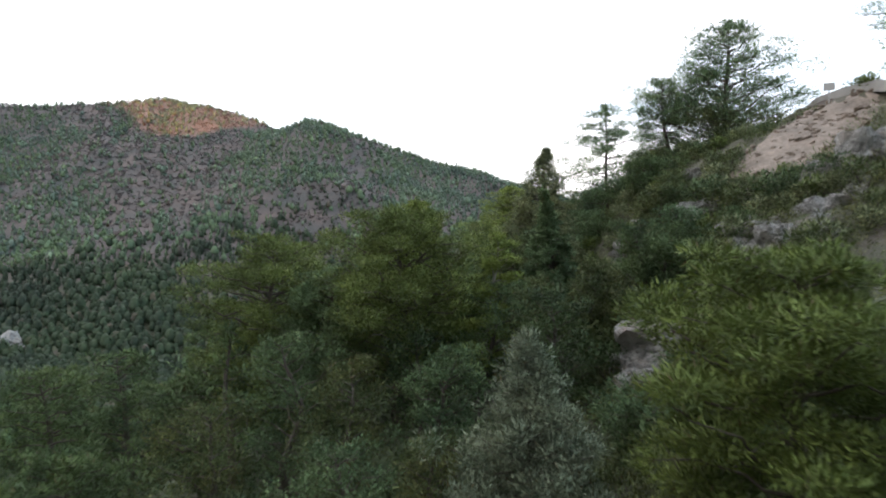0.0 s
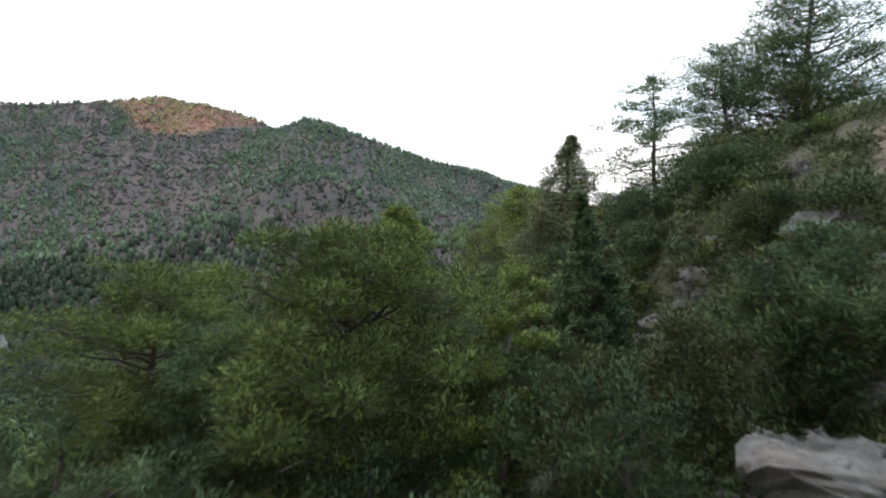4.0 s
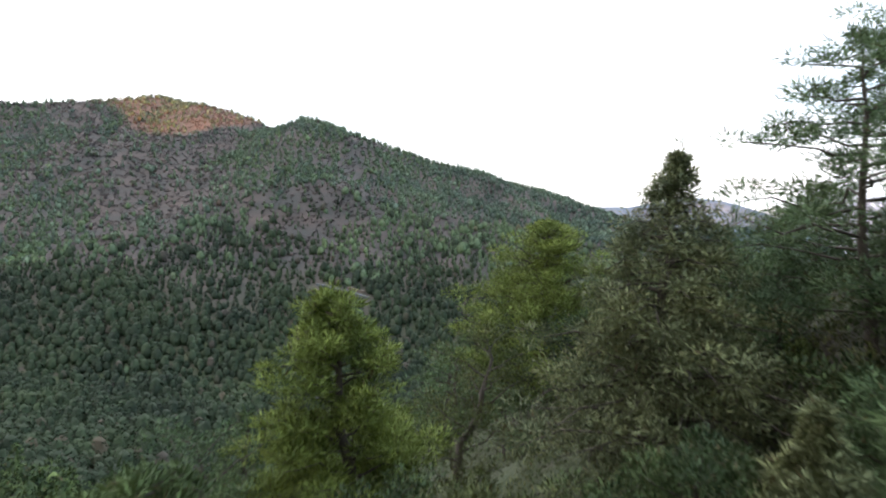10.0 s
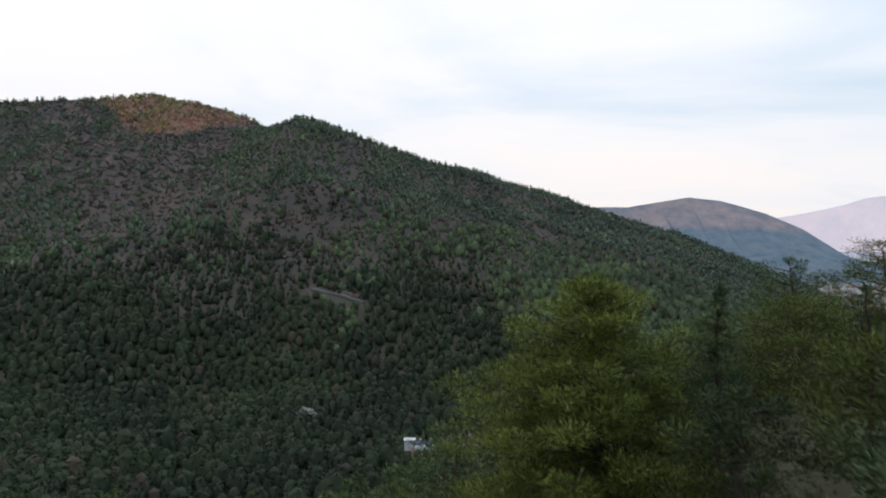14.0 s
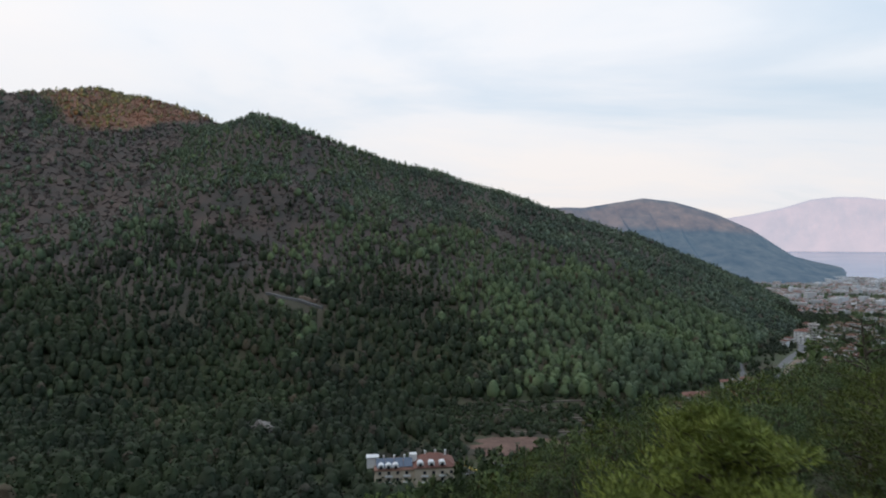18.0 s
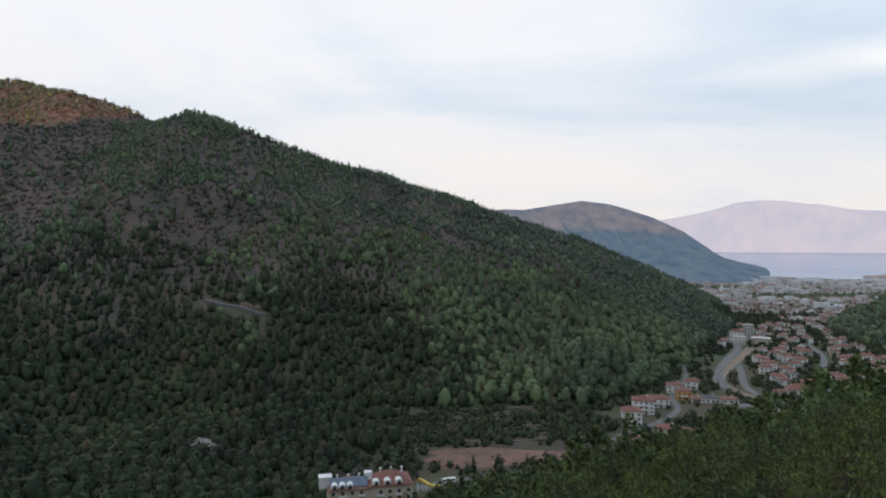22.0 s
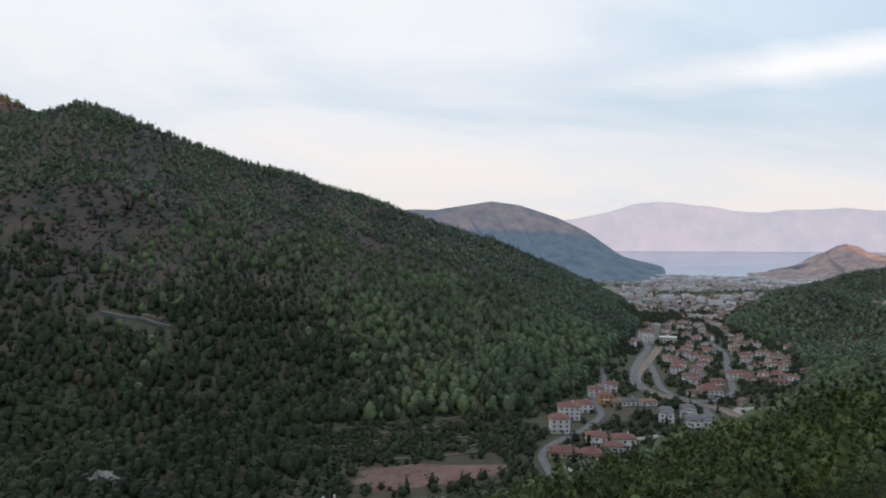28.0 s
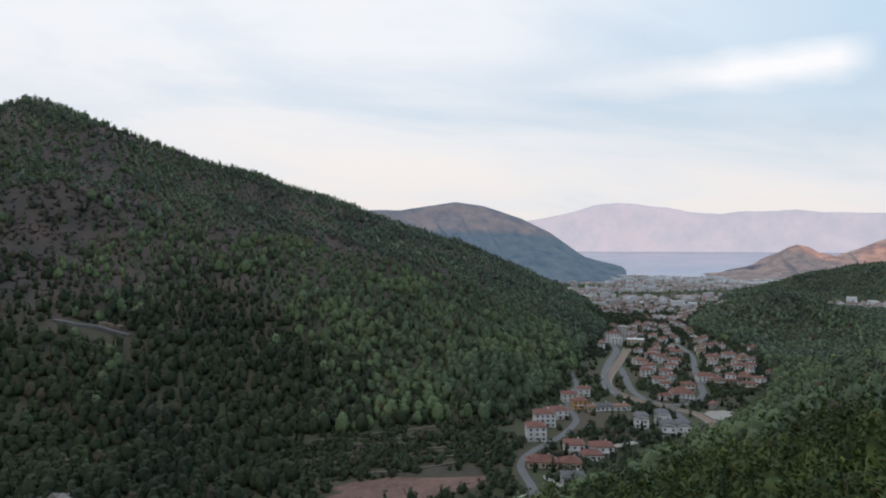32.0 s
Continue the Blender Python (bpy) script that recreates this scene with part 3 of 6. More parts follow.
MID = [leafy_tree(1, 9.4, 2.8, point_shape, 12, 4, 0.9, tiers=4), leafy_tree(2, 8.4, 3.0, cone_shape, 12, 4, 0.9, tiers=4), leafy_tree(7, 7.4, 2.6, point_shape, 11, 4, 0.85, tiers=3),
       leafy_tree(3, 8.8, 4.0, dome_shape, 14, 5, 0.85, 0.3, 2), leafy_tree(4, 8.2, 3.6, egg_shape, 13, 5, 0.85, 0.25, 2), leafy_tree(8, 9.8, 4.5, dome_shape, 15, 5, 0.9, 0.35, 3)]
FAR = [leafy_tree(11, 8.6, 2.7, point_shape, 6, 3, 1.7), leafy_tree(12, 7.2, 2.8, cone_shape, 6, 3, 1.7), leafy_tree(13, 6.0, 3.4, dome_shape, 7, 3, 1.9), leafy_tree(14, 7.0, 3.6, egg_shape, 7, 3, 1.9)]
MIDDLE_EDGE = 760


def mid_zone(x, y):
    d = np.hypot(x, y - 90)
    return seen(x, y) & (d > 215) & (d < MIDDLE_EDGE) & (y > 120)


def far_zone(x, y):
    d = np.hypot(x, y - 90)
    return seen(x, y) & (d >= MIDDLE_EDGE) & ((d < 1620) | (x > 700) & (d < 2180)) & (beside_valley(x, y) > 4)


# past MIDDLE_EDGE the needles change to the haze-tinted tone
counts = [build_forest("hillside_forest", "dense green pine forest covering the slopes", (-520, 900, 130, 900), 6.3, mid_zone, MID, (0.65, 1.2), (0.2, 0.88), [M_FOREST, M_SHADE_FOREST]),
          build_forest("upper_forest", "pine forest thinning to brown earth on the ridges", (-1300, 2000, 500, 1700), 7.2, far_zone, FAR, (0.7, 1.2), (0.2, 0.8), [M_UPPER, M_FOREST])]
print("forest", counts)


def build_heath():
    """Low brown scrub on the slopes where the forest has gone."""
    x, y = jitter_grid(-1250, 330, 560, 1480, 6.4)
    h = height(x, y)
    ok = seen(x, y) & (h > -25) & (rng.uniform(0, 1, len(x)) < 1.0 - far_cover(x, y)) & open_to_valley(x, y)
    x, y = x[ok], y[ok]
    low = [leafy_tree(15, 1.3, 2.2, dome_shape, 5, 3, 1.2), leafy_tree(16, 1.8, 1.8, dome_shape, 4, 3, 1.2)]
    v, f, n = scatter(low, x, y, rng.uniform(0.6, 1.5, len(x)), rng.integers(0, 2, len(x)), 0.4)
    tagged(new("heath_scrub", mesh_of("heath_scrub", v, f, M_HEATH, True, None, n)), "low brown heath scrub on the bare upper slope", "scrub", kind="stuff")
    return len(x), len(f)


print("heath", build_heath())

# ---------------------------------------------------------------- distance
def range_mesh(name, label, line, foot, depth, mat, seed, steps=160, rough=0.05):
    """A far hill: a crest line (x, y, z) with a flank that falls to the foot level on the near side and behind."""
    pts = np.array(line, float)
    s = np.linspace(0, len(pts) - 1, steps)
    c = np.stack([np.interp(s, np.arange(len(pts)), pts[:, k]) for k in range(3)], -1)
    way = np.gradient(c[:, :2], axis=0)
    way /= np.linalg.norm(way, axis=1)[:, None]
    out = np.stack((way[:, 1], -way[:, 0]), -1)
    rows = []
    w = np.concatenate((np.linspace(-1, 0, 10)[:-1], np.linspace(0, 1, 26)))
    for q in w:
        fall = abs(q) ** 0.85
        high = (c[:, 2] - foot)
        p = c[:, :2] + out * (q * depth)
        n = wave_noise(p[:, 0], p[:, 1], depth * 0.32, seed) * 0.7 + wave_noise(p[:, 0], p[:, 1], depth * 0.1, seed + 1) * 0.3
        rows.append(np.column_stack((p, foot + high * (1 - fall) * (1 + n * rough * 6 * abs(q) * (1 - abs(q)) * 4 + n * rough * 0.3) - 6 * abs(q))))
    v = np.array(rows)
    nr, nc = v.shape[:2]
    i, j = np.meshgrid(np.arange(nr - 1), np.arange(nc - 1), indexing="ij")
    f = np.stack((i * nc + j, i * nc + j + 1, (i + 1) * nc + j + 1, (i + 1) * nc + j), -1).reshape(-1, 4)
    return tagged(new(name, mesh_of(name, v.reshape(-1, 3), f, mat, True)), label, "hill", kind="structure")


def distant_material(name, colour, haze_glow, amount, size):
    """Woods and rock seen through kilometres of bright air: the haze is painted as weak emission."""
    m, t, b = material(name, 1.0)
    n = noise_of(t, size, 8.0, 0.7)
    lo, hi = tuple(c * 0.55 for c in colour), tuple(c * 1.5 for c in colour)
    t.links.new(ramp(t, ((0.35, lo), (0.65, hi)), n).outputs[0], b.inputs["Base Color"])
    b.inputs["Emission Color"].default_value = (*haze_glow, 1)
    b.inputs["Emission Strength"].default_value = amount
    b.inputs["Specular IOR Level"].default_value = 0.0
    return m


# blue emission veils the hills in painted haze, near-white on the range
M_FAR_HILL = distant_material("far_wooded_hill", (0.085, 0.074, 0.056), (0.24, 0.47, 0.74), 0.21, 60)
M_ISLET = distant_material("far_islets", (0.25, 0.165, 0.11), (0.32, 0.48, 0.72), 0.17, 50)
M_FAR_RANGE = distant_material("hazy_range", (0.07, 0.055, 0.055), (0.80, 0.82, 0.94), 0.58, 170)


def bearing(az, dist, z):
    """A far place by its bearing from the flight's end."""
    return (-20 + dist * math.sin(radians(az)), 111 + dist * math.cos(radians(az)), z)


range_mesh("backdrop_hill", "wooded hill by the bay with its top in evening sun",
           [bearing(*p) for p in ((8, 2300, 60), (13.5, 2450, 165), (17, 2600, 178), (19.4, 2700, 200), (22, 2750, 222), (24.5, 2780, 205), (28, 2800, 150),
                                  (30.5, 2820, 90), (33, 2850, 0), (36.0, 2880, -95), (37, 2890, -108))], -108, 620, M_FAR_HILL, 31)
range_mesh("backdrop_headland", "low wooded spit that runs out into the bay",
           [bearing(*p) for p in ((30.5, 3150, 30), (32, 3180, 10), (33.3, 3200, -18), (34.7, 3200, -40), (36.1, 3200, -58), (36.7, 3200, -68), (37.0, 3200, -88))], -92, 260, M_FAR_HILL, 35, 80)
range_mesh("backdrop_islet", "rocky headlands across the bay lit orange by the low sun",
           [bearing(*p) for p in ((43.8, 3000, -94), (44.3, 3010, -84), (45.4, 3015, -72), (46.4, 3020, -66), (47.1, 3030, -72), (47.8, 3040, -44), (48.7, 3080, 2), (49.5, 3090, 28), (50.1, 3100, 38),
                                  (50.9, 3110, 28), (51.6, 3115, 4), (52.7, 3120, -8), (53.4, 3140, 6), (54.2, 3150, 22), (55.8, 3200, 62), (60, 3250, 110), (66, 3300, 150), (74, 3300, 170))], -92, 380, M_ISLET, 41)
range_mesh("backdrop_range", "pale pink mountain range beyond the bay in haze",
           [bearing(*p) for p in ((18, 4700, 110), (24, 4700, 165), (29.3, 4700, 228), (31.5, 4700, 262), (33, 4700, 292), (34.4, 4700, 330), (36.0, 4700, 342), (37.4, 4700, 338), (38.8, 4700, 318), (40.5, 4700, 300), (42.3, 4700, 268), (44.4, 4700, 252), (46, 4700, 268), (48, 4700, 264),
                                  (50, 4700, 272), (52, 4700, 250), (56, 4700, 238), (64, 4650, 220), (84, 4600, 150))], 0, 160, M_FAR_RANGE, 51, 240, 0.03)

# ---------------------------------------------------------------- near trees
def tube(points, radii, sides=6):
    """A tapered round stem through points."""
    p, r = np.asarray(points, float), np.asarray(radii, float)
    way = np.gradient(p, axis=0)
    way /= np.linalg.norm(way, axis=1)[:, None] + 1e-9
    ref = np.where(np.abs(way[:, 2:3]) > 0.9, np.array([[1.0, 0, 0]]), np.array([[0, 0, 1.0]]))
    u = np.cross(way, ref)
    u /= np.linalg.norm(u, axis=1)[:, None] + 1e-9
    w = np.cross(way, u)
    a = np.linspace(0, 2 * np.pi, sides, endpoint=False)
    v = p[:, None] + r[:, None, None] * (np.cos(a)[None, :, None] * u[:, None] + np.sin(a)[None, :, None] * w[:, None])
    n = len(p)
    i, j = np.meshgrid(np.arange(n - 1), np.arange(sides), indexing="ij")
    j2 = (j + 1) % sides
    f = np.stack((i * sides + j, i * sides + j2, (i + 1) * sides + j2, (i + 1) * sides + j), -1).reshape(-1, 4)
    return v.reshape(-1, 3), f


def join(chunks):
    vs, fs, ns, n = [], [], [], 0
    for v, f, *more in chunks:
        vs.append(v)
        fs.append(f + n)
        ns += more
        n += len(v)
    return (np.concatenate(vs), np.concatenate(fs), *([np.concatenate(ns)] if ns else []))


def tufts(g, centres, radii, n, long_, wide, lift=0.35, out=1.0, hang=0.0):
    """About n needle tufts round each centre, more on the large ones, inside a flattened ball of those radii (x, y, z), and which way each faces."""
    radii = np.asarray(radii, float)
    size = radii[:, 0] * radii[:, 1]
    count = np.maximum(4, (n * np.clip(size / size.mean(), 0.35, 1.6)).astype(int))
    c = np.repeat(np.asarray(centres, float), count, 0)
    rr = np.repeat(radii, count, 0)
    k = len(c)
    d = g.normal(0, 1, (k, 3))
    d /= np.linalg.norm(d, axis=1)[:, None]
    deep = g.uniform(0.15, 1.0, (k, 1)) ** 0.6
    q = c + d * rr * deep
    way = d * out + np.array((0, 0, lift - hang)) + g.normal(0, 0.35, (k, 3))
    way /= np.linalg.norm(way, axis=1)[:, None]
    side = np.cross(way, g.normal(0, 1, (k, 3)))
    side /= np.linalg.norm(side, axis=1)[:, None] + 1e-9
    s = g.uniform(0.6, 1.35, (k, 1))
    tip = q + way * long_ * s - np.array((0, 0, hang * 0.3)) * s * long_
    face = d / np.maximum(rr / rr.max(1, keepdims=True), 0.4) + g.normal(0, 0.3, (k, 3)) + (0, 0, 0.5)
    face /= np.linalg.norm(face, axis=1)[:, None]
    side *= np.where((np.cross(side, way) * face).sum(1) < 0, -1.0, 1.0)[:, None]
    v = np.stack((q + side * wide * s, tip, q - side * wide * s), 1).reshape(-1, 3)
    return v, np.arange(3 * k).reshape(-1, 3), np.repeat(face, 3, 0)


def as_triangles(v, f):
    return v, np.concatenate((f[:, (0, 1, 2)], f[:, (0, 2, 3)]))


def grow(seed, tall, wide, clear=0.2, limbs=46, pads=3, n=34, long_=0.5, leaf=0.085, outline=dome_shape, rise=0.25, droop=0.0, flat=0.45, bend=0.04,
         girth=None, pad=1.0, sparse=0.0, hang=0.0, sides=4, bud=0.28, core=22):
    """A tree as trunk, branches and crown arrays, its foot at the origin."""
    g = np.random.default_rng(seed)
    h = np.linspace(0, 1, 9)
    sway = np.cumsum(g.normal(0, bend, (9, 2)), 0) * tall * 0.35
    sway -= sway[0]
    trunk = np.column_stack((sway, h * tall * 0.97 - 0.5 * (h == 0)))
    girth = girth or tall * 0.022 + 0.05
    tv = tube(trunk, girth * (1 - h) ** 0.8 + 0.02, 8)
    branches, centres, radii = [], [], []
    for i in range(limbs):
        at = clear + (1 - clear) * (i + g.uniform(0, 1)) / limbs
        at = min(at, 0.985)
        base = np.array([np.interp(at, h, trunk[:, k]) for k in range(3)])
        a = i * 2.4 + g.uniform(-0.5, 0.5)
        rel = (at - clear) / (1 - clear)
        reach = wide * outline(rel) * g.uniform(0.65, 1.12)
        if g.uniform() < sparse:
            reach *= 0.35
        reach = max(reach, 0.25)
        d = np.array((math.cos(a), math.sin(a), 0))
        s = np.linspace(0, 1, 5)
        p = base + d * (s * reach)[:, None] + np.array((0, 0, 1.0)) * ((rise * s - droop * s ** 2) * reach)[:, None]
        p[1:] += g.normal(0, 0.05 * reach, (4, 3))
        branches.append(tube(p, (0.11 * girth + 0.008 * reach) * (1 - 0.85 * s) + 0.005, sides))
        for j in range(pads):
            t = (0.35 + 0.65 * (j + g.uniform(0.2, 1)) / pads) if pads > 1 else 0.8
            c = np.array([np.interp(min(t, 1.0), s, p[:, k]) for k in range(3)]) + g.normal(0, 0.12 * reach, 3) * (1, 1, 0.5)
            r = pad * (0.18 * reach + bud) * g.uniform(0.75, 1.3)
            centres.append(c + np.array((0, 0, 0.25 * r)))
            radii.append((r, r, r * flat))
    centres.append(trunk[-1])
    radii.append((bud * pad * 1.2, bud * pad * 1.2, 0.6))
    inner = np.asarray(radii) * 0.55
    span = float(np.mean(inner[:, 0]))
    leaves = [tufts(g, centres, radii, n, long_, leaf, 0.45, 1.0, hang), tufts(g, centres, inner, core, span * 0.3, span * 0.05, 0.2, 1.0, hang)]
    return tv, join(branches), join(leaves)


def crown_mesh(name, limbs, leaves, leaf_mat, bark_mat):
    """Foliage and the boughs that carry it."""
    lv, lf = as_triangles(*limbs)
    v, f = join([(lv, lf), leaves[:2]])
    return mesh_of(name, v, f, [bark_mat, leaf_mat], True, np.concatenate((np.zeros(len(lf)), np.ones(len(leaves[1])))), np.concatenate((np.zeros_like(lv), leaves[2])))


def tree_meshes(name, leaf_mat, bark_mat, *args, **kw):
    t, b, c = grow(*args, **kw)
    return (mesh_of(name + "_trunk", *t, bark_mat, True), crown_mesh(name + "_crown", b, c, leaf_mat, bark_mat))


def plant(name, meshes, label, category, x, y, scale=1.0, turn=0.0, group="", sink=0.25, tall=1.0):
    """A tree as a thing: trunk and crown under an Empty at its foot."""
    root = new(name)
    for kind, me in zip(("trunk", "crown"), meshes):
        piece(kind, me, root)
    root.matrix_basis = pose(x, y, height_at(x, y) - sink, 0, 0, turn) @ Matrix.Diagonal((scale, scale, scale * tall, 1))
    return tagged(root, label, category, group)


def hero(name, label, x, y, top, wide, leaf_mat, seed, bark=None, sink=0.3, spread=1.12, **kw):
    """A tree that reaches up to the level top with its foot on the slope at x, y."""
    tall = top - height_at(x, y) + sink
    return plant(name, tree_meshes(name, leaf_mat, bark or M_BARK, seed, tall, wide / 2 * spread, **kw), label, "tree", x, y, turn=37 * seed % 360, sink=sink)


FINE = dict(n=290, long_=0.2, leaf=0.025, core=60)
MIDDLE = dict(n=240, long_=0.27, leaf=0.029, core=60)
PINE_KW = dict(limbs=54, pads=3, n=115, long_=0.3, leaf=0.03, flat=0.42, rise=0.3)
# the broad old pines that the flight passes over
OLD_KW = {**PINE_KW, **FINE, "limbs": 96, "pads": 3, "flat": 0.42, "pad": 1.1, "core": 60}
hero("pine_tree", "broad old pine with cloud-like bright green crown", -12.0, 46.5, 1.0, 10.0, M_PINE_NEAR, 101, clear=0.1, **OLD_KW)
hero("pine_tree", "broad old pine with gnarled open branches and green crown", -2.8, 41.5, 2.5, 9.6, M_PINE_NEAR, 102, clear=0.2, **OLD_KW, bend=0.09)
hero("pine_tree", "tall dark pine filling the gap between the old crowns", -8.2, 43.5, -1.2, 7.0, M_OLD_PINE, 112, clear=0.1, **{**OLD_KW, "limbs": 60})
hero("pine_tree", "young light green pine with a thin pale stem", 3.1, 40.5, 1.3, 4.4, M_PINE_LIGHT, 103, bark=M_GREYWOOD, clear=0.15, outline=bell_shape, **{**PINE_KW, **FINE, "limbs": 40}, spread=1.4)
hero("pine_tree", "young pine with loose green needles on the near slope", 8.6, 15.2, -0.2, 6.6, M_PINE_NEAR, 104, clear=0.15, **{**PINE_KW, **FINE, "limbs": 60})
hero("pine_tree", "young cone-shaped pine with bright green needles", -2.7, 68, 5.4, 6.4, M_PINE_LIGHT, 105, clear=0.05, outline=bell_shape, **{**PINE_KW, **MIDDLE, "limbs": 84}, spread=1.5)
lean_pine = hero("pine_tree", "tall light green pine with bleached dead twigs in its crown", 10.0, 92.6, 9.3, 11.0, M_PINE_LIGHT, 106, clear=0.1, outline=bell_shape, **{**PINE_KW, "limbs": 130, **MIDDLE}, spread=1.45)
hero("pine_tree", "slender pine with thin layered branches against the sky", 16.7, 63.9, 14.9, 8.6, M_OLD_PINE, 107, clear=0.12, limbs=44, pads=4, n=90, long_=0.3, leaf=0.028, flat=0.3, rise=0.12, droop=0.1, outline=egg_shape, sparse=0.2, pad=0.95, girth=0.2, bend=0.02)
hero("pine_tree", "dark green pine with ragged crown on the crest", 24.7, 70, 18.8, 7.5, M_OLD_PINE, 108, clear=0.15, **PINE_KW)
hero("pine_tree", "large spreading dark pine on the crest above the scree", 31.0, 70, 25.0, 13.5, M_OLD_PINE, 109, clear=0.02, **{**PINE_KW, "limbs": 100, "n": 130, "long_": 0.42, "leaf": 0.035}, outline=bell_shape, spread=1.55)
hero("pine_tree", "tall dark pine beside the road on the crest", 47.5, 62, 34.0, 11.0, M_OLD_PINE, 110, clear=0.2, **PINE_KW)
hero("pine_tree", "dark bushy pine at the top of the scree", 40.0, 50, 19.0, 7.0, M_OLD_PINE, 111, clear=0.05, **PINE_KW)
JUNIPER_KW = dict(limbs=140, pads=3, n=105, core=14, long_=0.26, leaf=0.034, flat=0.6, rise=0.12, droop=0.2, outline=point_shape, pad=0.85, hang=0.25, bud=0.1)
hero("juniper_tree", "tall dark juniper with a feathery pointed tip", 11.0, 65.9, 11.0, 9.0, M_JUNIPER, 121, clear=0.02, spread=1.5, **{**JUNIPER_KW, "limbs": 200, "bud": 0.2, "outline": cone_shape})
hero("juniper_tree", "dark drooping juniper on the slope", 8.6, 50.4, 5.0, 4.6, M_OLD_PINE, 123, clear=0.03, spread=1.6, **JUNIPER_KW)
hero("juniper_tree", "narrow dark conifer with a pointed tip", 15.4, 89.6, 9.1, 4.4, M_OLD_PINE, 124, clear=0.05, limbs=90, pads=2, n=70, long_=0.3, leaf=0.03, outline=spire_shape, rise=0.0, droop=0.2, flat=0.4, pad=0.8, bud=0.14, spread=1.4)
hero("juniper_tree", "olive-green juniper with drooping sprays on the slope", 10.9, 56.0, 3.4, 4.4, M_JUNIPER, 125, clear=0.03, spread=1.6, **JUNIPER_KW)
hero("wild_olive_tree", "grey-green leafy tree with silvery foliage", 3.7, 25.4, -3.2, 6.2, M_SILVER, 131, clear=0.03, limbs=100, pads=3, n=110, long_=0.2, leaf=0.03, outline=cone_shape, rise=0.3, spread=1.35, flat=0.9)
for i, (x, y, top, wide) in enumerate(((33, 116, 9.8, 9.5), (39, 111, 11.2, 9.0), (27, 103, 7.0, 8), (21.5, 107, 5.0, 7), (29, 109, 7.0, 8), (19.5, 84, 7.0, 6.5), (24, 80, 10.5, 7))):
    hero("pine_tree", "dense dark green pine on the wooded spur", x, y, top, wide, M_PINE_NEAR if i % 3 else M_OLD_PINE, 140 + i, clear=0.1, **{**PINE_KW, "limbs": 46, "n": 80}, outline=egg_shape)
for i, (x, y, top, wide) in enumerate(((-28, 45, -8.4, 7.5), (-26.5, 54, -8.6, 8), (-21, 58, -7.0, 7), (-36, 60, -11, 8), (-18, 47, -9.5, 7), (-5.6, 58, 1.0, 4.8), (-12, 62, -3.5, 6), (-20, 34, -11, 7))):
    hero("pine_tree", "green pine with layered flat boughs on the lower slope", x, y, top, wide, M_PINE, 160 + i, clear=0.1, **{**PINE_KW, "limbs": 60, "n": 120, "leaf": 0.036})

OAK_KW = dict(limbs=32, pads=3, n=95, long_=0.17, leaf=0.034, flat=0.8, rise=0.55, bend=0.1)
for i, (x, y, top, wide) in enumerate(((6.6, 36.5, -2.6, 4.2), (5.4, 39, -2.2, 4.2), (9.4, 30.5, -7.0, 4), (12.4, 30, -5.8, 4), (15.2, 32, -3.4, 4), (11, 24, -6.5, 5), (14.5, 26, -4.5, 5), (15.5, 37, 0.0, 3), (0.5, 34, -5.5, 4), (12.5, 38, 1.4, 3), (16.2, 48.5, 4.4, 4), (13.6, 58, 3.0, 3.5), (6.3, 57.5, 0.2, 4), (-5, 33, -6.2, 5), (-8.5, 36, -5.0, 5.5), (-1.5, 36.5, -4.6, 5), (-11.5, 33, -8.2, 5.5), (-4.5, 27.5, -9.2, 5), (-9, 27, -10.8, 5), (0.2, 27, -8.6, 4), (2.2, 39.5, -2.4, 4.5), (13.4, 37.5, 0.2, 3), (3.2, 59, 0.3, 4.5),
                                       (0.6, 52, -1.0, 4.5), (18, 56, 7.4, 4.5), (20.5, 60.5, 8.8, 4.5), (13.8, 74, 5.2, 5), (9.6, 76, 3.2, 5), (3.8, 74, 3.0, 5), (17.2, 77, 6.6, 6), (0.2, 61, -0.6, 5),
                                       (-5.8, 50, -2.2, 5), (18.4, 62.5, 6.6, 3), (21.4, 66, 9.4, 5), (28, 64, 13.5, 6), (-8, 66.5, 0.2, 6), (13.2, 83, 4.8, 5), (12.2, 90, 3.5, 5), (15.8, 69.5, 6.2, 4), (4.2, 56.2, 0.6, 4), (5.6, 53, 0.8, 4), (2.2, 48.5, -1.6, 4), (9.2, 59, 1.6, 3), (9.6, 40.5, -1.0, 3.2), (14.8, 40.5, 2.4, 3))):
    hero("evergreen_oak_tree", ("dark evergreen oak filling the slope between the pines", "olive-green bushy oak among the rocks")[i % 2], x, y, top, wide, (M_PINE, M_BUSH, M_OLD_PINE)[i % 3], 400 + i, clear=0.05, **OAK_KW)

# bleached twigs in the light green pine
g = np.random.default_rng(9)
for i in range(7):
    a, z0 = g.uniform(0, 6.28), g.uniform(8.5, 13.5)
    d = np.array((math.cos(a), math.sin(a), g.uniform(0.5, 1.4)))
    s = np.linspace(0, 1, 5)[:, None]
    p = np.array((0, 0, z0)) + d * s * g.uniform(1.2, 2.2) + g.normal(0, 0.07, (5, 3))
    piece("dead_twig", mesh_of("dead_twig", *tube(p, 0.05 * (1 - 0.8 * s[:, 0]), 5), M_GREYWOOD, True), lean_pine, label="bleached grey dead twig")

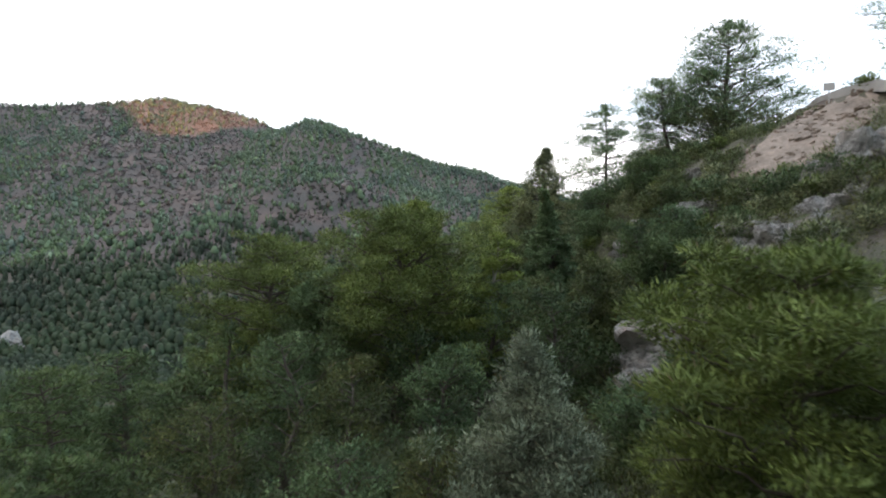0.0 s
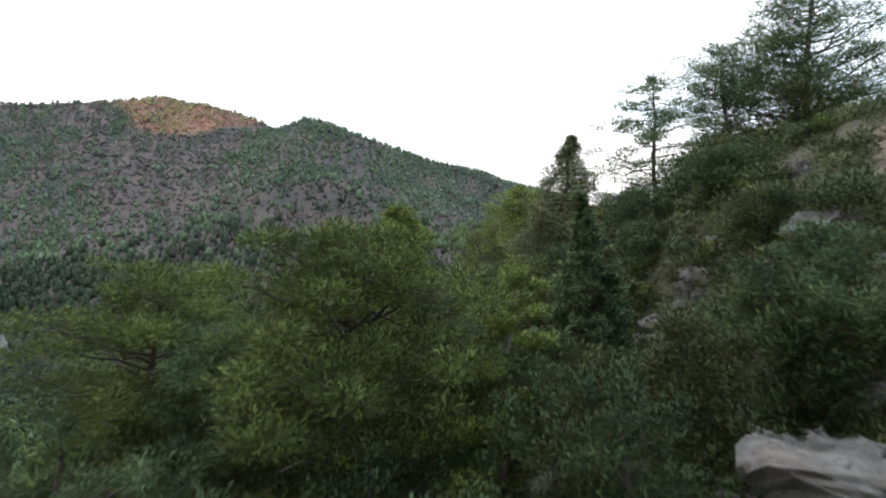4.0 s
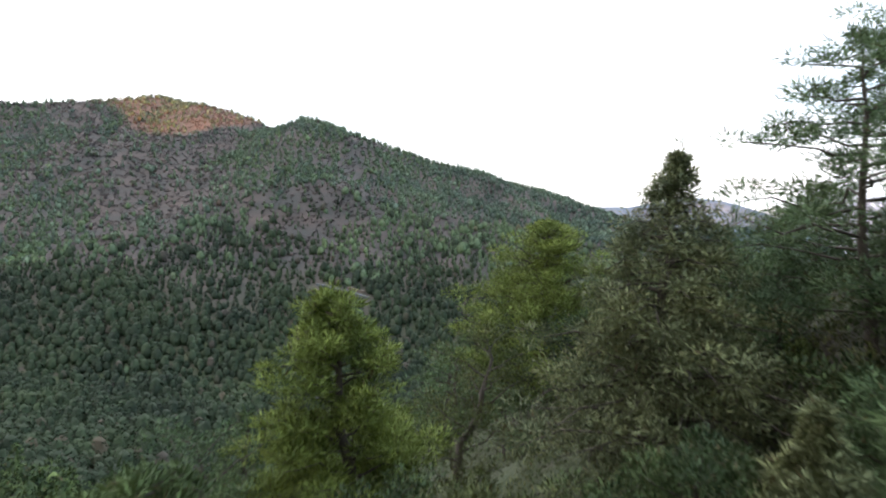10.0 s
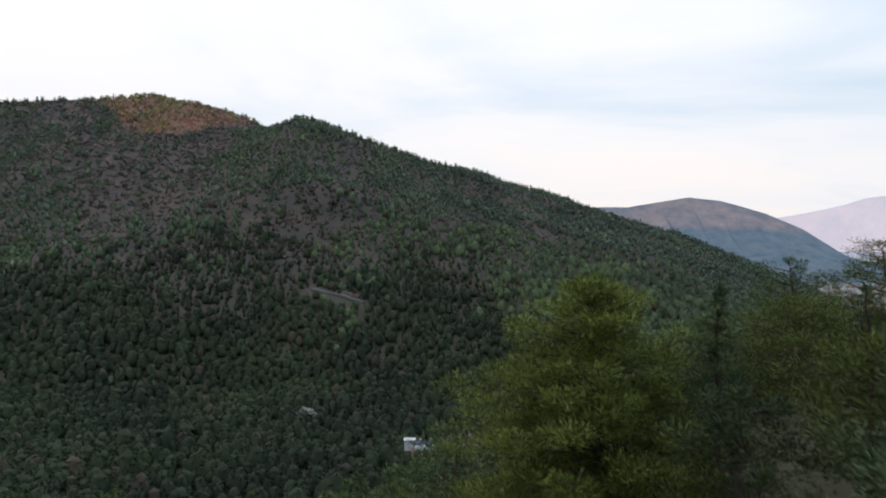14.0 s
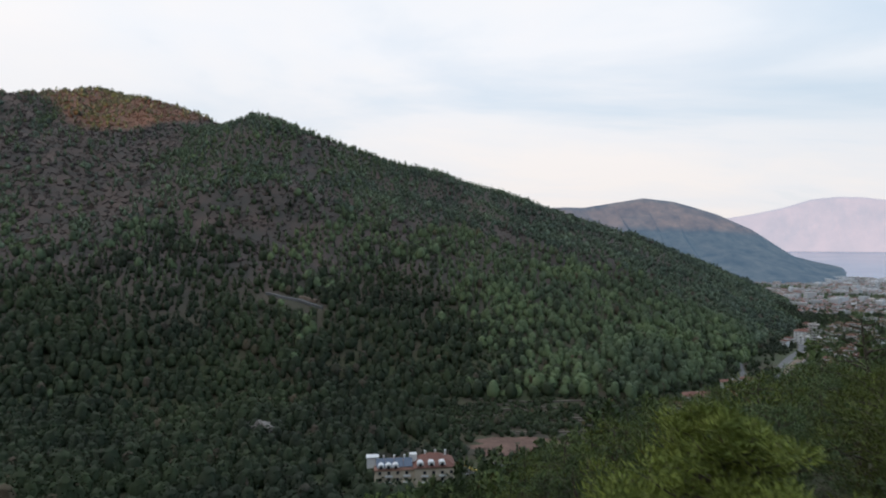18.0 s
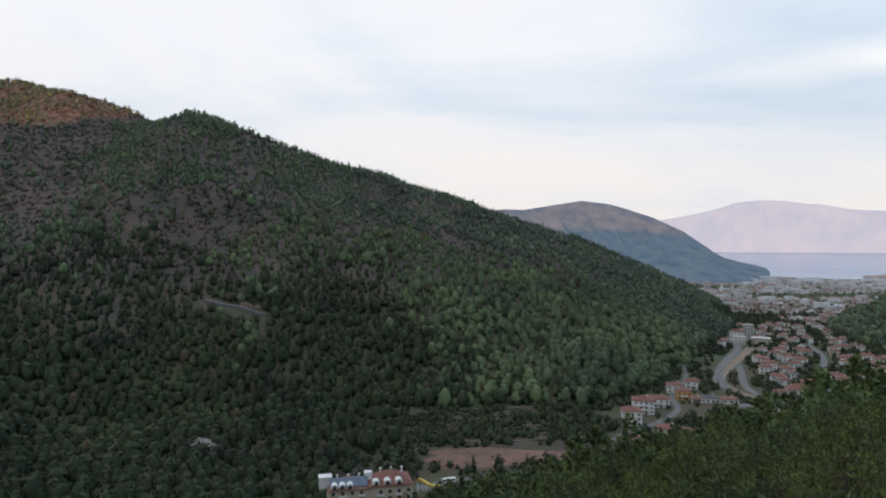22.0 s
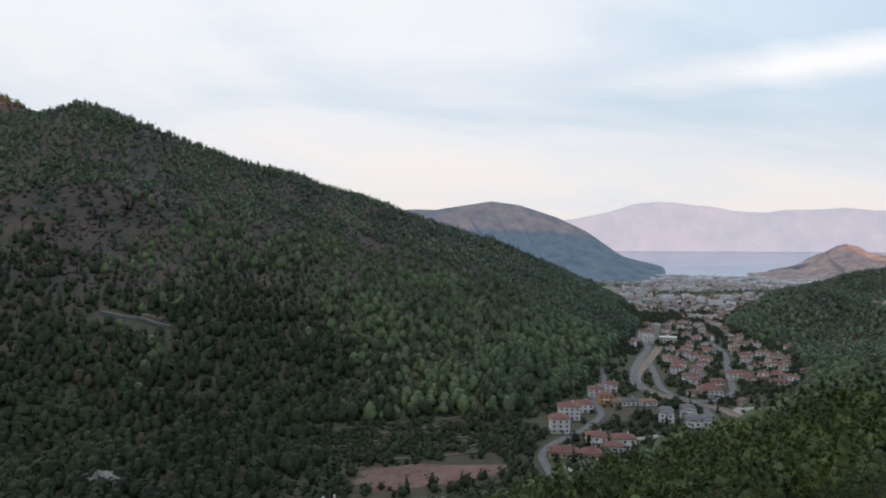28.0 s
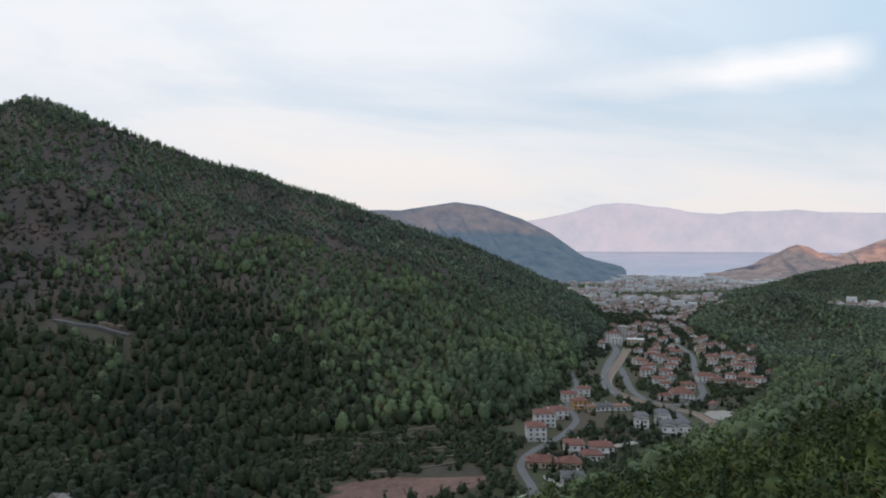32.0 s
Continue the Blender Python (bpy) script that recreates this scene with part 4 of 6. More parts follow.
# the wood on the spur: a few trees grown once, then repeated
WOOD_KW = dict(pads=3, n=26, core=9, long_=0.55, leaf=0.058, sides=3, pad=1.05)
WOOD = [tree_meshes("wood_pine", M_PINE, M_BARK, 201, 12, 4.4, clear=0.2, limbs=22, flat=0.45, outline=egg_shape, **WOOD_KW),
        tree_meshes("wood_pine", M_PINE_NEAR, M_BARK, 202, 11, 4.7, clear=0.25, limbs=22, flat=0.4, **WOOD_KW),
        tree_meshes("wood_pine", M_PINE, M_BARK, 203, 13, 4.3, clear=0.12, limbs=24, flat=0.5, outline=cone_shape, **WOOD_KW),
        tree_meshes("wood_pine", M_OLD_PINE, M_BARK, 204, 10, 4.9, clear=0.1, limbs=22, flat=0.5, **WOOD_KW)]
FLIGHT = ((1, 0, 0), (1.6, 38, 5.9), (2, 55, 9.6), (1.3, 66, 13), (-3, 76, 16), (-10, 87, 19), (-20.3, 111.5, 26.9))


def over_path(x, y):
    """How far the flight passes from a place, and its level there."""
    best = (1e9, 0)
    for (ax, ay, az), (bx, by, bz) in zip(FLIGHT[:-1], FLIGHT[1:]):
        s = min(1, max(0, ((x - ax) * (bx - ax) + (y - ay) * (by - ay)) / ((bx - ax) ** 2 + (by - ay) ** 2)))
        d = math.hypot(x - ax - s * (bx - ax), y - ay - s * (by - ay))
        best = min(best, (d, az + s * (bz - az)))
    return best


HEROES = [(o.location.x, o.location.y) for o in scene.objects if o.get("category") == "tree"]


def near_zone(x, y):
    """The stretch of slope whose trees stand as single things."""
    return 20 < y < 205 and x > -75 and x < 110 and (y > 75 or x < -6) and not (x < 4 and y < 36)


def build_wood():
    g = np.random.default_rng(77)
    made = 0
    gx, gy = np.meshgrid(np.arange(-75, 112, 6.6), np.arange(20, 206, 6.6))
    spots = np.column_stack((gx.ravel(), gy.ravel())) + g.uniform(-2.6, 2.6, (gx.size, 2))
    spots = spots[np.argsort(np.hypot(spots[:, 0] - 15, spots[:, 1] - 105))]
    first = []
    for x, y in spots:
        x, y = float(x), float(y)
        if not near_zone(x, y) or made >= 285:
            continue
        if min(math.hypot(x - hx, y - hy) for hx, hy in HEROES) < 4.2:
            continue
        k = int(g.integers(0, 4))
        size, turn = float(g.uniform(0.62, 1.05)), float(g.uniform(0, 360))
        if 18 < x < 75 and 95 < y < 190:  # the full-grown shoulder of the spur
            size = 0.92 + 0.25 * (size - 0.62) / 0.43
        d, level = over_path(x, y)
        z = height_at(x, y)
        tall = (12, 11, 13, 10)[k]
        size = min(size, (float(np.interp(y, (75, 90, 100, 115, 130, 150, 170, 200), (13, 10.5, 9.5, 5.5, 2.0, 0.5, -3, -8))) - z) / tall)
        if d < 9:
            size = min(size, (level - 3.2 - z) / tall)
        if y < 100 and -8 < x < 20:       # open ground between the big trees stays low
            size = min(size, 0.45)
        if size < 0.22:
            continue
        made += 1
        USED.append((x, y))
        label = ("green pine in the dense wood on the spur", "round-crowned pine in the wood on the spur", "pointed young pine in the wood on the spur", "dark bushy pine in the wood on the spur")[k]
        m = pose(x, y, z - 0.3, 0, 0, turn) @ Matrix.Diagonal((size, size, size, 1))
        if k in dict(first):
            ob = copy_thing(dict(first)[k], Matrix.Identity(4))
            ob.matrix_basis = m
        else:
            ob = plant("wood_pine_tree", WOOD[k], label, "tree", x, y, size, turn, "pines of the wood")
            ob.matrix_basis = m
            first.append((k, ob))
    return made


USED = []
print("wood trees", build_wood())


# the wood further off, too many to count
def slope_zone(x, y):
    d = np.hypot(x, y - 90)
    return seen(x, y, -62, 85) & (d <= 215) & (y > 30)


def build_slope_wood():
    x, y = jitter_grid(-150, 215, 30, 310, 6.6)
    ok = slope_zone(x, y)
    x, y = x[ok], y[ok]
    taken = np.array(USED + HEROES)
    free = np.array([np.hypot(taken[:, 0] - a, taken[:, 1] - b).min() > 4.6 for a, b in zip(x, y)])
    inner = (x > -14) & (x < 60) & (y < 125)
    free &= ~inner & (np.hypot(x, y - 10) > 48)
    x, y = x[free], y[free]
    near = [leafy_tree(61, 11, 3.4, cone_shape, 28, 14, 0.66, 0.1, 1, 4, 0.7), leafy_tree(62, 10, 4.1, egg_shape, 28, 14, 0.7, 0.1, 2, 2, 0.72), leafy_tree(63, 9, 4.4, dome_shape, 28, 14, 0.7, 0.2, 2, 2, 0.72)]
    kinds = rng.choice(3, len(x), p=(0.35, 0.4, 0.25))
    v, f, n = scatter(near, x, y, rng.uniform(0.65, 1.3, len(x)), kinds, tall=rng.uniform(0.8, 1.35, len(x)))
    tagged(new("slope_forest", mesh_of("slope_forest", v, f, M_PINE, True, None, n)), "green pine wood on the lower slope of the near hill", "forest", kind="stuff")
    return len(x), len(f)


print("slope wood", build_slope_wood())

# ---------------------------------------------------------------- bushes, undergrowth
def bush_mesh(seed, r, tall, n, mat, long_=0.17, leaf=0.034):
    g = np.random.default_rng(seed)
    stems, centres, radii = [], [], []
    for i in range(9):
        a, q = g.uniform(0, 6.28), g.uniform(0.2, 0.85)
        e = np.array((math.cos(a) * r * q, math.sin(a) * r * q, tall * g.uniform(0.45, 0.8) * (1.1 - 0.5 * q)))
        s = np.linspace(0, 1, 4)[:, None]
        stems.append(tube(e * s + np.array((0, 0, -0.15)), 0.03 * (1.2 - s[:, 0]), 4))
        centres.append(e)
        w = r * g.uniform(0.32, 0.5)
        radii.append((w, w, w * 0.75))
    return crown_mesh("bush", join(stems), tufts(g, centres, radii, n, long_, leaf, 0.4), mat, M_BARK)


def bush(me, label, m):
    ob = new("bush", me)
    ob.matrix_basis = m
    return tagged(ob, label, "bush", "bushes on the slope")


BUSHES = [bush_mesh(301, 1.3, 1.6, 85, M_BUSH), bush_mesh(302, 1.1, 1.3, 75, M_JUNIPER), bush_mesh(303, 1.6, 2.1, 95, M_PINE), bush_mesh(304, 1.0, 1.2, 70, M_PINE_NEAR)]
BUSH_LABELS = ("olive-green rounded bush on the rocky slope", "dull grey-green low bush among stones", "dark dense evergreen bush on the slope", "bright green small bush on the slope")


# where limestone shows through the scrub (x, y, width)
ROCKS = ((12.2, 35.2, 7.0), (18.3, 46.3, 3.4), (17.2, 38.4, 4.6), (20.0, 37.8, 4.6), (22.8, 38.2, 4.4), (13.4, 52.0, 5.2), (26.8, 41.0, 4.0), (21.0, 53.0, 2.4))


def build_bushes():
    g = np.random.default_rng(88)
    made = 0
    for _ in range(1500):
        x, y = (float(g.uniform(-12, 46)), float(g.uniform(8, 100))) if g.uniform() < 0.5 else (float(g.uniform(8, 25)), float(g.uniform(34, 64)))
        d, level = over_path(x, y)
        z = height_at(x, y)
        if min(math.hypot(x - a * 0.985, y - b * 0.975) / r for a, b, r in ROCKS) < 0.4:
            continue
        if d < 2.5 or in_scree(x, y) > 0.35 or z + 2 > level - 1.5 and d < 5:
            continue
        if made >= 298:
            break
        k, size, turn = int(g.integers(0, 4)), float(g.uniform(0.7, 1.5)), float(g.uniform(0, 360))
        m = pose(x, y, z - 0.12, 0, 0, turn) @ Matrix.Diagonal((size, size, size, 1))
        bush(BUSHES[k], BUSH_LABELS[k], m)
        made += 1
    return made


def in_scree(x, y):
    """0 outside, 1 inside the bare stony slope under the road."""
    u, v = (x - 29.5) / 7.6, (y - 50.0 - 0.45 * (x - 28.0)) / 4.6
    return float(fade(1.25, 0.75, np.array([math.hypot(u, v) + 0.25 * math.sin(3 * x) * math.cos(2.3 * y)]))[0])


print("bushes", build_bushes())


def build_undergrowth():
    g = np.random.default_rng(99)
    x, y = np.concatenate((g.uniform(-13, 34, 6000), g.uniform(9, 30, 2500), g.uniform(3, 18, 2600))), np.concatenate((g.uniform(9, 84, 6000), g.uniform(34, 68, 2500), g.uniform(12, 38, 2600)))
    z = height(x, y)
    keep = np.array([in_scree(a, b) < 0.5 for a, b in zip(x, y)]) & (wave_noise(x, y, 5, 71) > -0.7) & (np.min([np.hypot(x - a * 0.985, y - b * 0.975) / r for a, b, r in ROCKS], 0) > 0.28)
    c = np.column_stack((x, y, z + 0.15))[keep]
    r = np.repeat(g.uniform(0.35, 1.15, (len(c), 1)), 3, 1) * (1, 1, 0.75)
    v, f, n = tufts(g, c, r, 40, 0.2, 0.036, 0.6)
    tagged(new("undergrowth", mesh_of("undergrowth", v, f, M_BUSH, True, None, n)), "low evergreen scrub and dry grass on the stony slope", "undergrowth", kind="stuff")


build_undergrowth()

# ---------------------------------------------------------------- the valley floor: fields, roads, canal
M_RED_EARTH = plain("red_earth", (0.165, 0.10, 0.08), 0.95, 3.0, 0.6)
M_DRY_GRASS = plain("dry_grass", (0.062, 0.057, 0.042), 0.95, 2.5, 0.45)
M_LANE = plain("pale_lane", (0.15, 0.153, 0.16), 0.9, 2.0, 0.18)
M_CANAL_BED = plain("canal_bed", (0.24, 0.18, 0.14), 0.95, 2.0, 0.3)
M_STONE_WALL = plain("terrace_stone", (0.15, 0.13, 0.115), 0.95, 0.8, 0.4)
M_ROOF = plain("terracotta_tiles", (0.195, 0.092, 0.075), 0.85, 0.7, 0.35)
M_ROOF_OLD = plain("faded_tiles", (0.25, 0.14, 0.11), 0.9, 0.7, 0.3)
M_ROOF_DARK = plain("dark_slate_roof", (0.085, 0.085, 0.10), 0.6, 0.8, 0.3)
M_WHITE = plain("white_plaster", (0.72, 0.735, 0.76), 0.85, 1.5, 0.08)
M_CREAM = plain("cream_plaster", (0.54, 0.47, 0.38), 0.85, 1.5, 0.1)
M_OCHRE = plain("ochre_plaster", (0.62, 0.40, 0.19), 0.85, 1.5, 0.1)
M_GREY_WALL = plain("grey_plaster", (0.45, 0.43, 0.42), 0.85, 1.5, 0.12)
M_GLASS, _t, _b = material("window_glass", 0.12)
_b.inputs["Base Color"].default_value = (0.03, 0.035, 0.045, 1)
M_SOLAR, _t, _b = material("solar_panels", 0.2)
_b.inputs["Base Color"].default_value = (0.09, 0.13, 0.2, 1)
M_YELLOW = plain("yellow_plastic", (0.72, 0.52, 0.10), 0.4, 1.0, 0.1)
M_VEHICLE = plain("white_vehicle_paint", (0.75, 0.75, 0.76), 0.3, 1.0, 0.04)
M_TYRE = plain("rubber", (0.03, 0.03, 0.03), 0.9, 0.2, 0.2)


def smooth_line(points, step=4.0):
    """The points of a rounded line, about step metres apart."""
    p = np.array(points, float)
    for _ in range(2):
        q = [p[0]]
        for a, b in zip(p[:-1], p[1:]):
            q += [a * 0.75 + b * 0.25, a * 0.25 + b * 0.75]
        p = np.array(q + [p[-1]])
    s = np.concatenate(([0], np.cumsum(np.hypot(*np.diff(p, axis=0).T))))
    t = np.linspace(0, s[-1], max(3, int(s[-1] / step)))
    return np.column_stack((np.interp(t, s, p[:, 0]), np.interp(t, s, p[:, 1])))


def strip(points, width, lift=0.3, thick=0.4, offset=0.0):
    """A slab of that width along a line, laid on the ground."""
    p = smooth_line(points)
    way = np.gradient(p, axis=0)
    way /= np.linalg.norm(way, axis=1)[:, None]
    side = np.stack((-way[:, 1], way[:, 0]), -1)
    mid = p + side * offset
    z = height(mid[:, 0], mid[:, 1]) + lift
    a, b = mid + side * width / 2, mid - side * width / 2
    n = len(p)
    v = np.concatenate([np.column_stack((q, z - dz)) for q, dz in ((a, 0), (b, 0), (b, thick), (a, thick))])
    f = []
    for k in range(4):
        i = np.arange(n - 1)
        f.append(np.stack((k * n + i, k * n + i + 1, (k + 1) % 4 * n + i + 1, (k + 1) % 4 * n + i), -1))
    f = np.concatenate(f)[:, ::-1]
    caps = np.array(((0, n, 2 * n, 3 * n), (n - 1, 4 * n - 1, 3 * n - 1, 2 * n - 1)))
    return v, np.concatenate((f, caps))


LANES = (((120, 366), (137, 392), (143, 417), (149, 432), (166, 449), (195, 465), (218, 485), (231, 499), (243, 534), (276, 575), (297, 600), (323, 666), (377, 718)), 4.8)
WEST_ROAD = (((300, 545), (318, 590), (344, 628), (395, 690), (440, 737), (470, 790), (520, 880)), 7.5)
EAST_ROAD = (((385, 660), (362, 621), (322, 558), (314, 528), (318, 508), (337, 505), (367, 521), (390, 550), (440, 612), (500, 680), (545, 760)), 6.0)
SOUTH_ROAD = (((318, 505), (306, 482), (286, 440), (262, 418)), 6.0)
for name, (line, width), mat, label in (("road_lane", LANES, M_LANE, "pale narrow lane winding between houses"), ("road_west", WEST_ROAD, M_LANE, "pale grey road beside the dry canal"),
                                        ("road_east", EAST_ROAD, M_LANE, "pale grey road through the red-roofed houses"), ("road_south", SOUTH_ROAD, M_ASPHALT, "curved asphalt road round the white houses")):
    tagged(new(name, mesh_of(name, *strip(line, width), mat)), label, "road", kind="structure")
CANAL = ((460, 745), (372, 649), (322, 597), (303, 556), (306, 524), (313, 496), (322, 481), (312, 453), (291, 425), (265, 398))
tagged(new("canal", mesh_of("canal", *strip(CANAL, 8.0, 0.25), M_CANAL_BED)), "dry brown canal bed", "canal", kind="structure")
for off in (-4.3, 4.3):
    tagged(new("canal_wall", mesh_of("canal_wall", *strip(CANAL, 0.6, 1.1, 1.4, off), M_CONCRETE)), "low concrete wall along the dry canal", "wall", kind="structure")


def patch(name, label, cx, cy, rx, ry, turn, mat, lift=0.3, seed=1, category="field"):
    """A ragged-edged sheet of other soil laid over the ground."""
    na, nr = 48, 7
    a = np.linspace(0, 2 * np.pi, na, endpoint=False)
    rag = 1 + 0.14 * np.sin(3 * a + seed) + 0.08 * np.sin(7 * a + 2 * seed) + 0.05 * np.sin(13 * a)
    q = np.linspace(0.02, 1, nr)
    u, w = q[:, None] * (rag * np.cos(a))[None] * rx, q[:, None] * (rag * np.sin(a))[None] * ry
    c, s = math.cos(radians(turn)), math.sin(radians(turn))
    x, y = cx + u * c - w * s, cy + u * s + w * c
    z = height(x, y) + lift * (1 - 0.9 * q[:, None] ** 6)
    i, j = np.meshgrid(np.arange(nr - 1), np.arange(na), indexing="ij")
    j2 = (j + 1) % na
    f = np.stack((i * na + j, (i + 1) * na + j, (i + 1) * na + j2, i * na + j2), -1).reshape(-1, 4)
    return tagged(new(name, mesh_of(name, np.stack((x, y, z), -1).reshape(-1, 3), f, mat, True)), label, category, kind="structure")


patch("ground_red_field", "bare red earth field beside the village", 78, 420, 44, 17, -4, M_RED_EARTH, 0.45, 2)
patch("ground_grass_field", "dry olive grass at the edge of the red field", 100, 436, 36, 9, -14, M_DRY_GRASS, 0.55, 5)
patch("ground_meadow", "dull green meadow between the houses", 240, 462, 28, 17, 32, M_DRY_GRASS, 0.4, 7)
patch("ground_car_park", "pale asphalt car park below the wood", 60, 382, 32, 8, -3, M_ASPHALT, 0.5, 9, "car park")
patch("ground_gravel_plot", "pale gravel building plot beside the road", 336, 474, 15, 9, 30, M_CONCRETE, 0.4, 3, "plot")
patch("ground_dark_field", "fallow brown strip field under the forest", 10, 412, 40, 9, 8, M_DRY_GRASS, 0.4, 4)

for i in range(7):
    y0 = 446 + 10 * i
    line = tuple((x, y0 + 3.0 * math.sin(x / 17 + i) + 0.10 * (95 - x)) for x in range(34 + 3 * i, 150 - 2 * i, 12))
    tagged(new("terrace_wall", mesh_of("terrace_wall", *strip(line, 1.6, 0.9, 1.6), M_STONE_WALL)), "low dry-stone terrace wall overgrown with scrub", "wall", kind="structure")


# ---------------------------------------------------------------- houses
def box_mesh(bm, x0, x1, y0, y1, z0, z1):
    v = [bm.verts.new(p) for p in ((x0, y0, z0), (x1, y0, z0), (x1, y1, z0), (x0, y1, z0), (x0, y0, z1), (x1, y0, z1), (x1, y1, z1), (x0, y1, z1))]
    for q in ((3, 2, 1, 0), (4, 5, 6, 7), (0, 1, 5, 4), (1, 2, 6, 5), (2, 3, 7, 6), (3, 0, 4, 7)):
        bm.faces.new([v[k] for k in q])


def boxes(*list_):
    bm = bmesh.new()
    for b in list_:
        box_mesh(bm, *b)
    return bm


def hip_roof(w, d, z, rise, over=0.6, thick=0.25):
    """A hipped roof with eaves."""
    bm = bmesh.new()
    a, b = w / 2 + over, d / 2 + over
    ridge = max(0.0, (w - d) / 2) if w >= d else 0.0
    ridge_y = max(0.0, (d - w) / 2)
    low = [bm.verts.new(p) for p in ((-a, -b, z - thick), (a, -b, z - thick), (a, b, z - thick), (-a, b, z - thick))]
    edge = [bm.verts.new(p) for p in ((-a, -b, z), (a, -b, z), (a, b, z), (-a, b, z))]
    if w >= d:
        r0, r1 = bm.verts.new((-ridge - 0.01, 0, z + rise)), bm.verts.new((ridge + 0.01, 0, z + rise))
        faces = ((edge[0], edge[1], r1, r0), (edge[1], edge[2], r1), (edge[2], edge[3], r0, r1), (edge[3], edge[0], r0))
    else:
        r0, r1 = bm.verts.new((0, -ridge_y - 0.01, z + rise)), bm.verts.new((0, ridge_y + 0.01, z + rise))
        faces = ((edge[0], edge[1], r0), (edge[1], edge[2], r1, r0), (edge[2], edge[3], r1), (edge[3], edge[0], r0, r1))
    for q in faces:
        bm.faces.new(q)
    for k in range(4):
        bm.faces.new((low[k], low[(k + 1) % 4], edge[(k + 1) % 4], edge[k]))
    bm.faces.new(low[::-1])
    return bm


def vault_roof(w, d, z, rise, thick=0.3):
    """A curved roof, arched across the width."""
    bm = bmesh.new()
    n = 10
    rows = []
    for k in range(n + 1):
        a = math.pi * k / n
        x = -math.cos(a) * (w / 2 + 0.5)
        h = z + math.sin(a) * rise
        rows.append([bm.verts.new((x, y, h + dz)) for y, dz in ((-d / 2 - 0.4, 0), (d / 2 + 0.4, 0), (d / 2 + 0.4, -thick), (-d / 2 - 0.4, -thick))])
    for a, b in zip(rows[:-1], rows[1:]):
        for k in range(4):
            bm.faces.new((a[k], b[k], b[(k + 1) % 4], a[(k + 1) % 4]))
    bm.faces.new(rows[0])
    bm.faces.new(rows[-1][::-1])
    return bm


SHARED = {}


def shared(key, make, mat):
    """One mesh for all alike pieces."""
    if key not in SHARED:
        me = bpy.data.meshes.new(str(key[0]))
        bm = make()
        bm.to_mesh(me)
        bm.free()
        me.materials.append(mat)
        SHARED[key] = me
    return SHARED[key]


def level(x, y, r=7.0):
    """Ground level under a building: the lowest corner, so that it stands in the slope."""
    return min(height_at(x + a, y + b) for a in (-r, 0, r) for b in (-r, 0, r)) + 0.1


def house(x, y, w, d, floors, turn, label, wall=None, roof="hip", roof_mat=None, windows=True, name="house", balcony=True, rise=None, group="houses of the village", seed=0):
    """A house with walls, roof, chimney, windows, door and balconies; its front looks to -y before it is turned."""
    wall, roof_mat = wall or M_WHITE, roof_mat or M_ROOF
    root = new(name)
    root.matrix_basis = pose(x, y, level(x, y, min(w, d) / 2), 0, 0, turn)
    h = 2.9 * floors + 0.4
    piece("wall", shared(("wall", w, d, floors, wall.name), lambda: boxes((-w / 2, w / 2, -d / 2, d / 2, -0.8, h)), wall), root)
    rise = rise if rise is not None else min(w, d) * 0.22
    if roof == "hip":
        piece("roof", shared(("roof", w, d, floors, roof_mat.name, rise), lambda: hip_roof(w, d, h + 0.25, rise), roof_mat), root)
        chim = shared(("chimney", wall.name), lambda: boxes((-0.4, 0.4, -0.3, 0.3, -1.2, 1.0), (-0.5, 0.5, -0.4, 0.4, 1.0, 1.18)), wall)
        piece("chimney", chim, root, pose(w * 0.22, d * 0.12, h + 0.3 + rise * 0.6))
    elif roof == "vault":
        piece("roof", shared(("vault", w, d, floors, roof_mat.name), lambda: vault_roof(w, d, h + 0.2, rise), roof_mat), root)
        piece("gable", shared(("gable", w, d, floors, wall.name), lambda: vault_roof(w - 1.4, d - 0.3, h - 0.1, rise - 0.1, 1.0), wall), root)
    else:
        piece("roof", shared(("flat", w, d, floors, wall.name), lambda: boxes((-w / 2 - 0.25, w / 2 + 0.25, -d / 2 - 0.25, d / 2 + 0.25, h, h + 0.35), (-1.6, 1.6, -1.3, 1.3, h + 0.35, h + 2.2)), roof_mat), root)
    if windows:
        pane = shared(("window", 1.3), lambda: boxes((-0.65, 0.65, -0.05, 0.05, 0, 1.35)), M_GLASS)
        for fl in range(floors):
            n = max(2, int(w / 3.4))
            for k in range(n):
                px = -w / 2 + w * (k + 0.5) / n
                piece("window", pane, root, pose(px, -d / 2 - 0.02, 0.95 + 2.9 * fl))
            m = max(1, int(d / 4.2))
            for k in range(m):
                py = -d / 2 + d * (k + 0.5) / m
                piece("window", pane, root, pose(-w / 2 - 0.02, py, 0.95 + 2.9 * fl, 0, 0, 90))
            if balcony and fl:
                slab = shared(("balcony", w), lambda: boxes((-w * 0.28, w * 0.28, -1.5, 0, 0, 0.18), (-w * 0.28, w * 0.28, -1.5, -1.38, 0.18, 1.0)), M_WHITE)
                piece("balcony", slab, root, pose(0, -d / 2, 2.9 * fl))
        piece("door", shared(("door", 1), lambda: boxes((-0.5, 0.5, -0.05, 0.05, 0, 2.1)), M_BARK), root, pose(w * 0.12, -d / 2 - 0.03, 0))
    return tagged(root, label, "house", group)


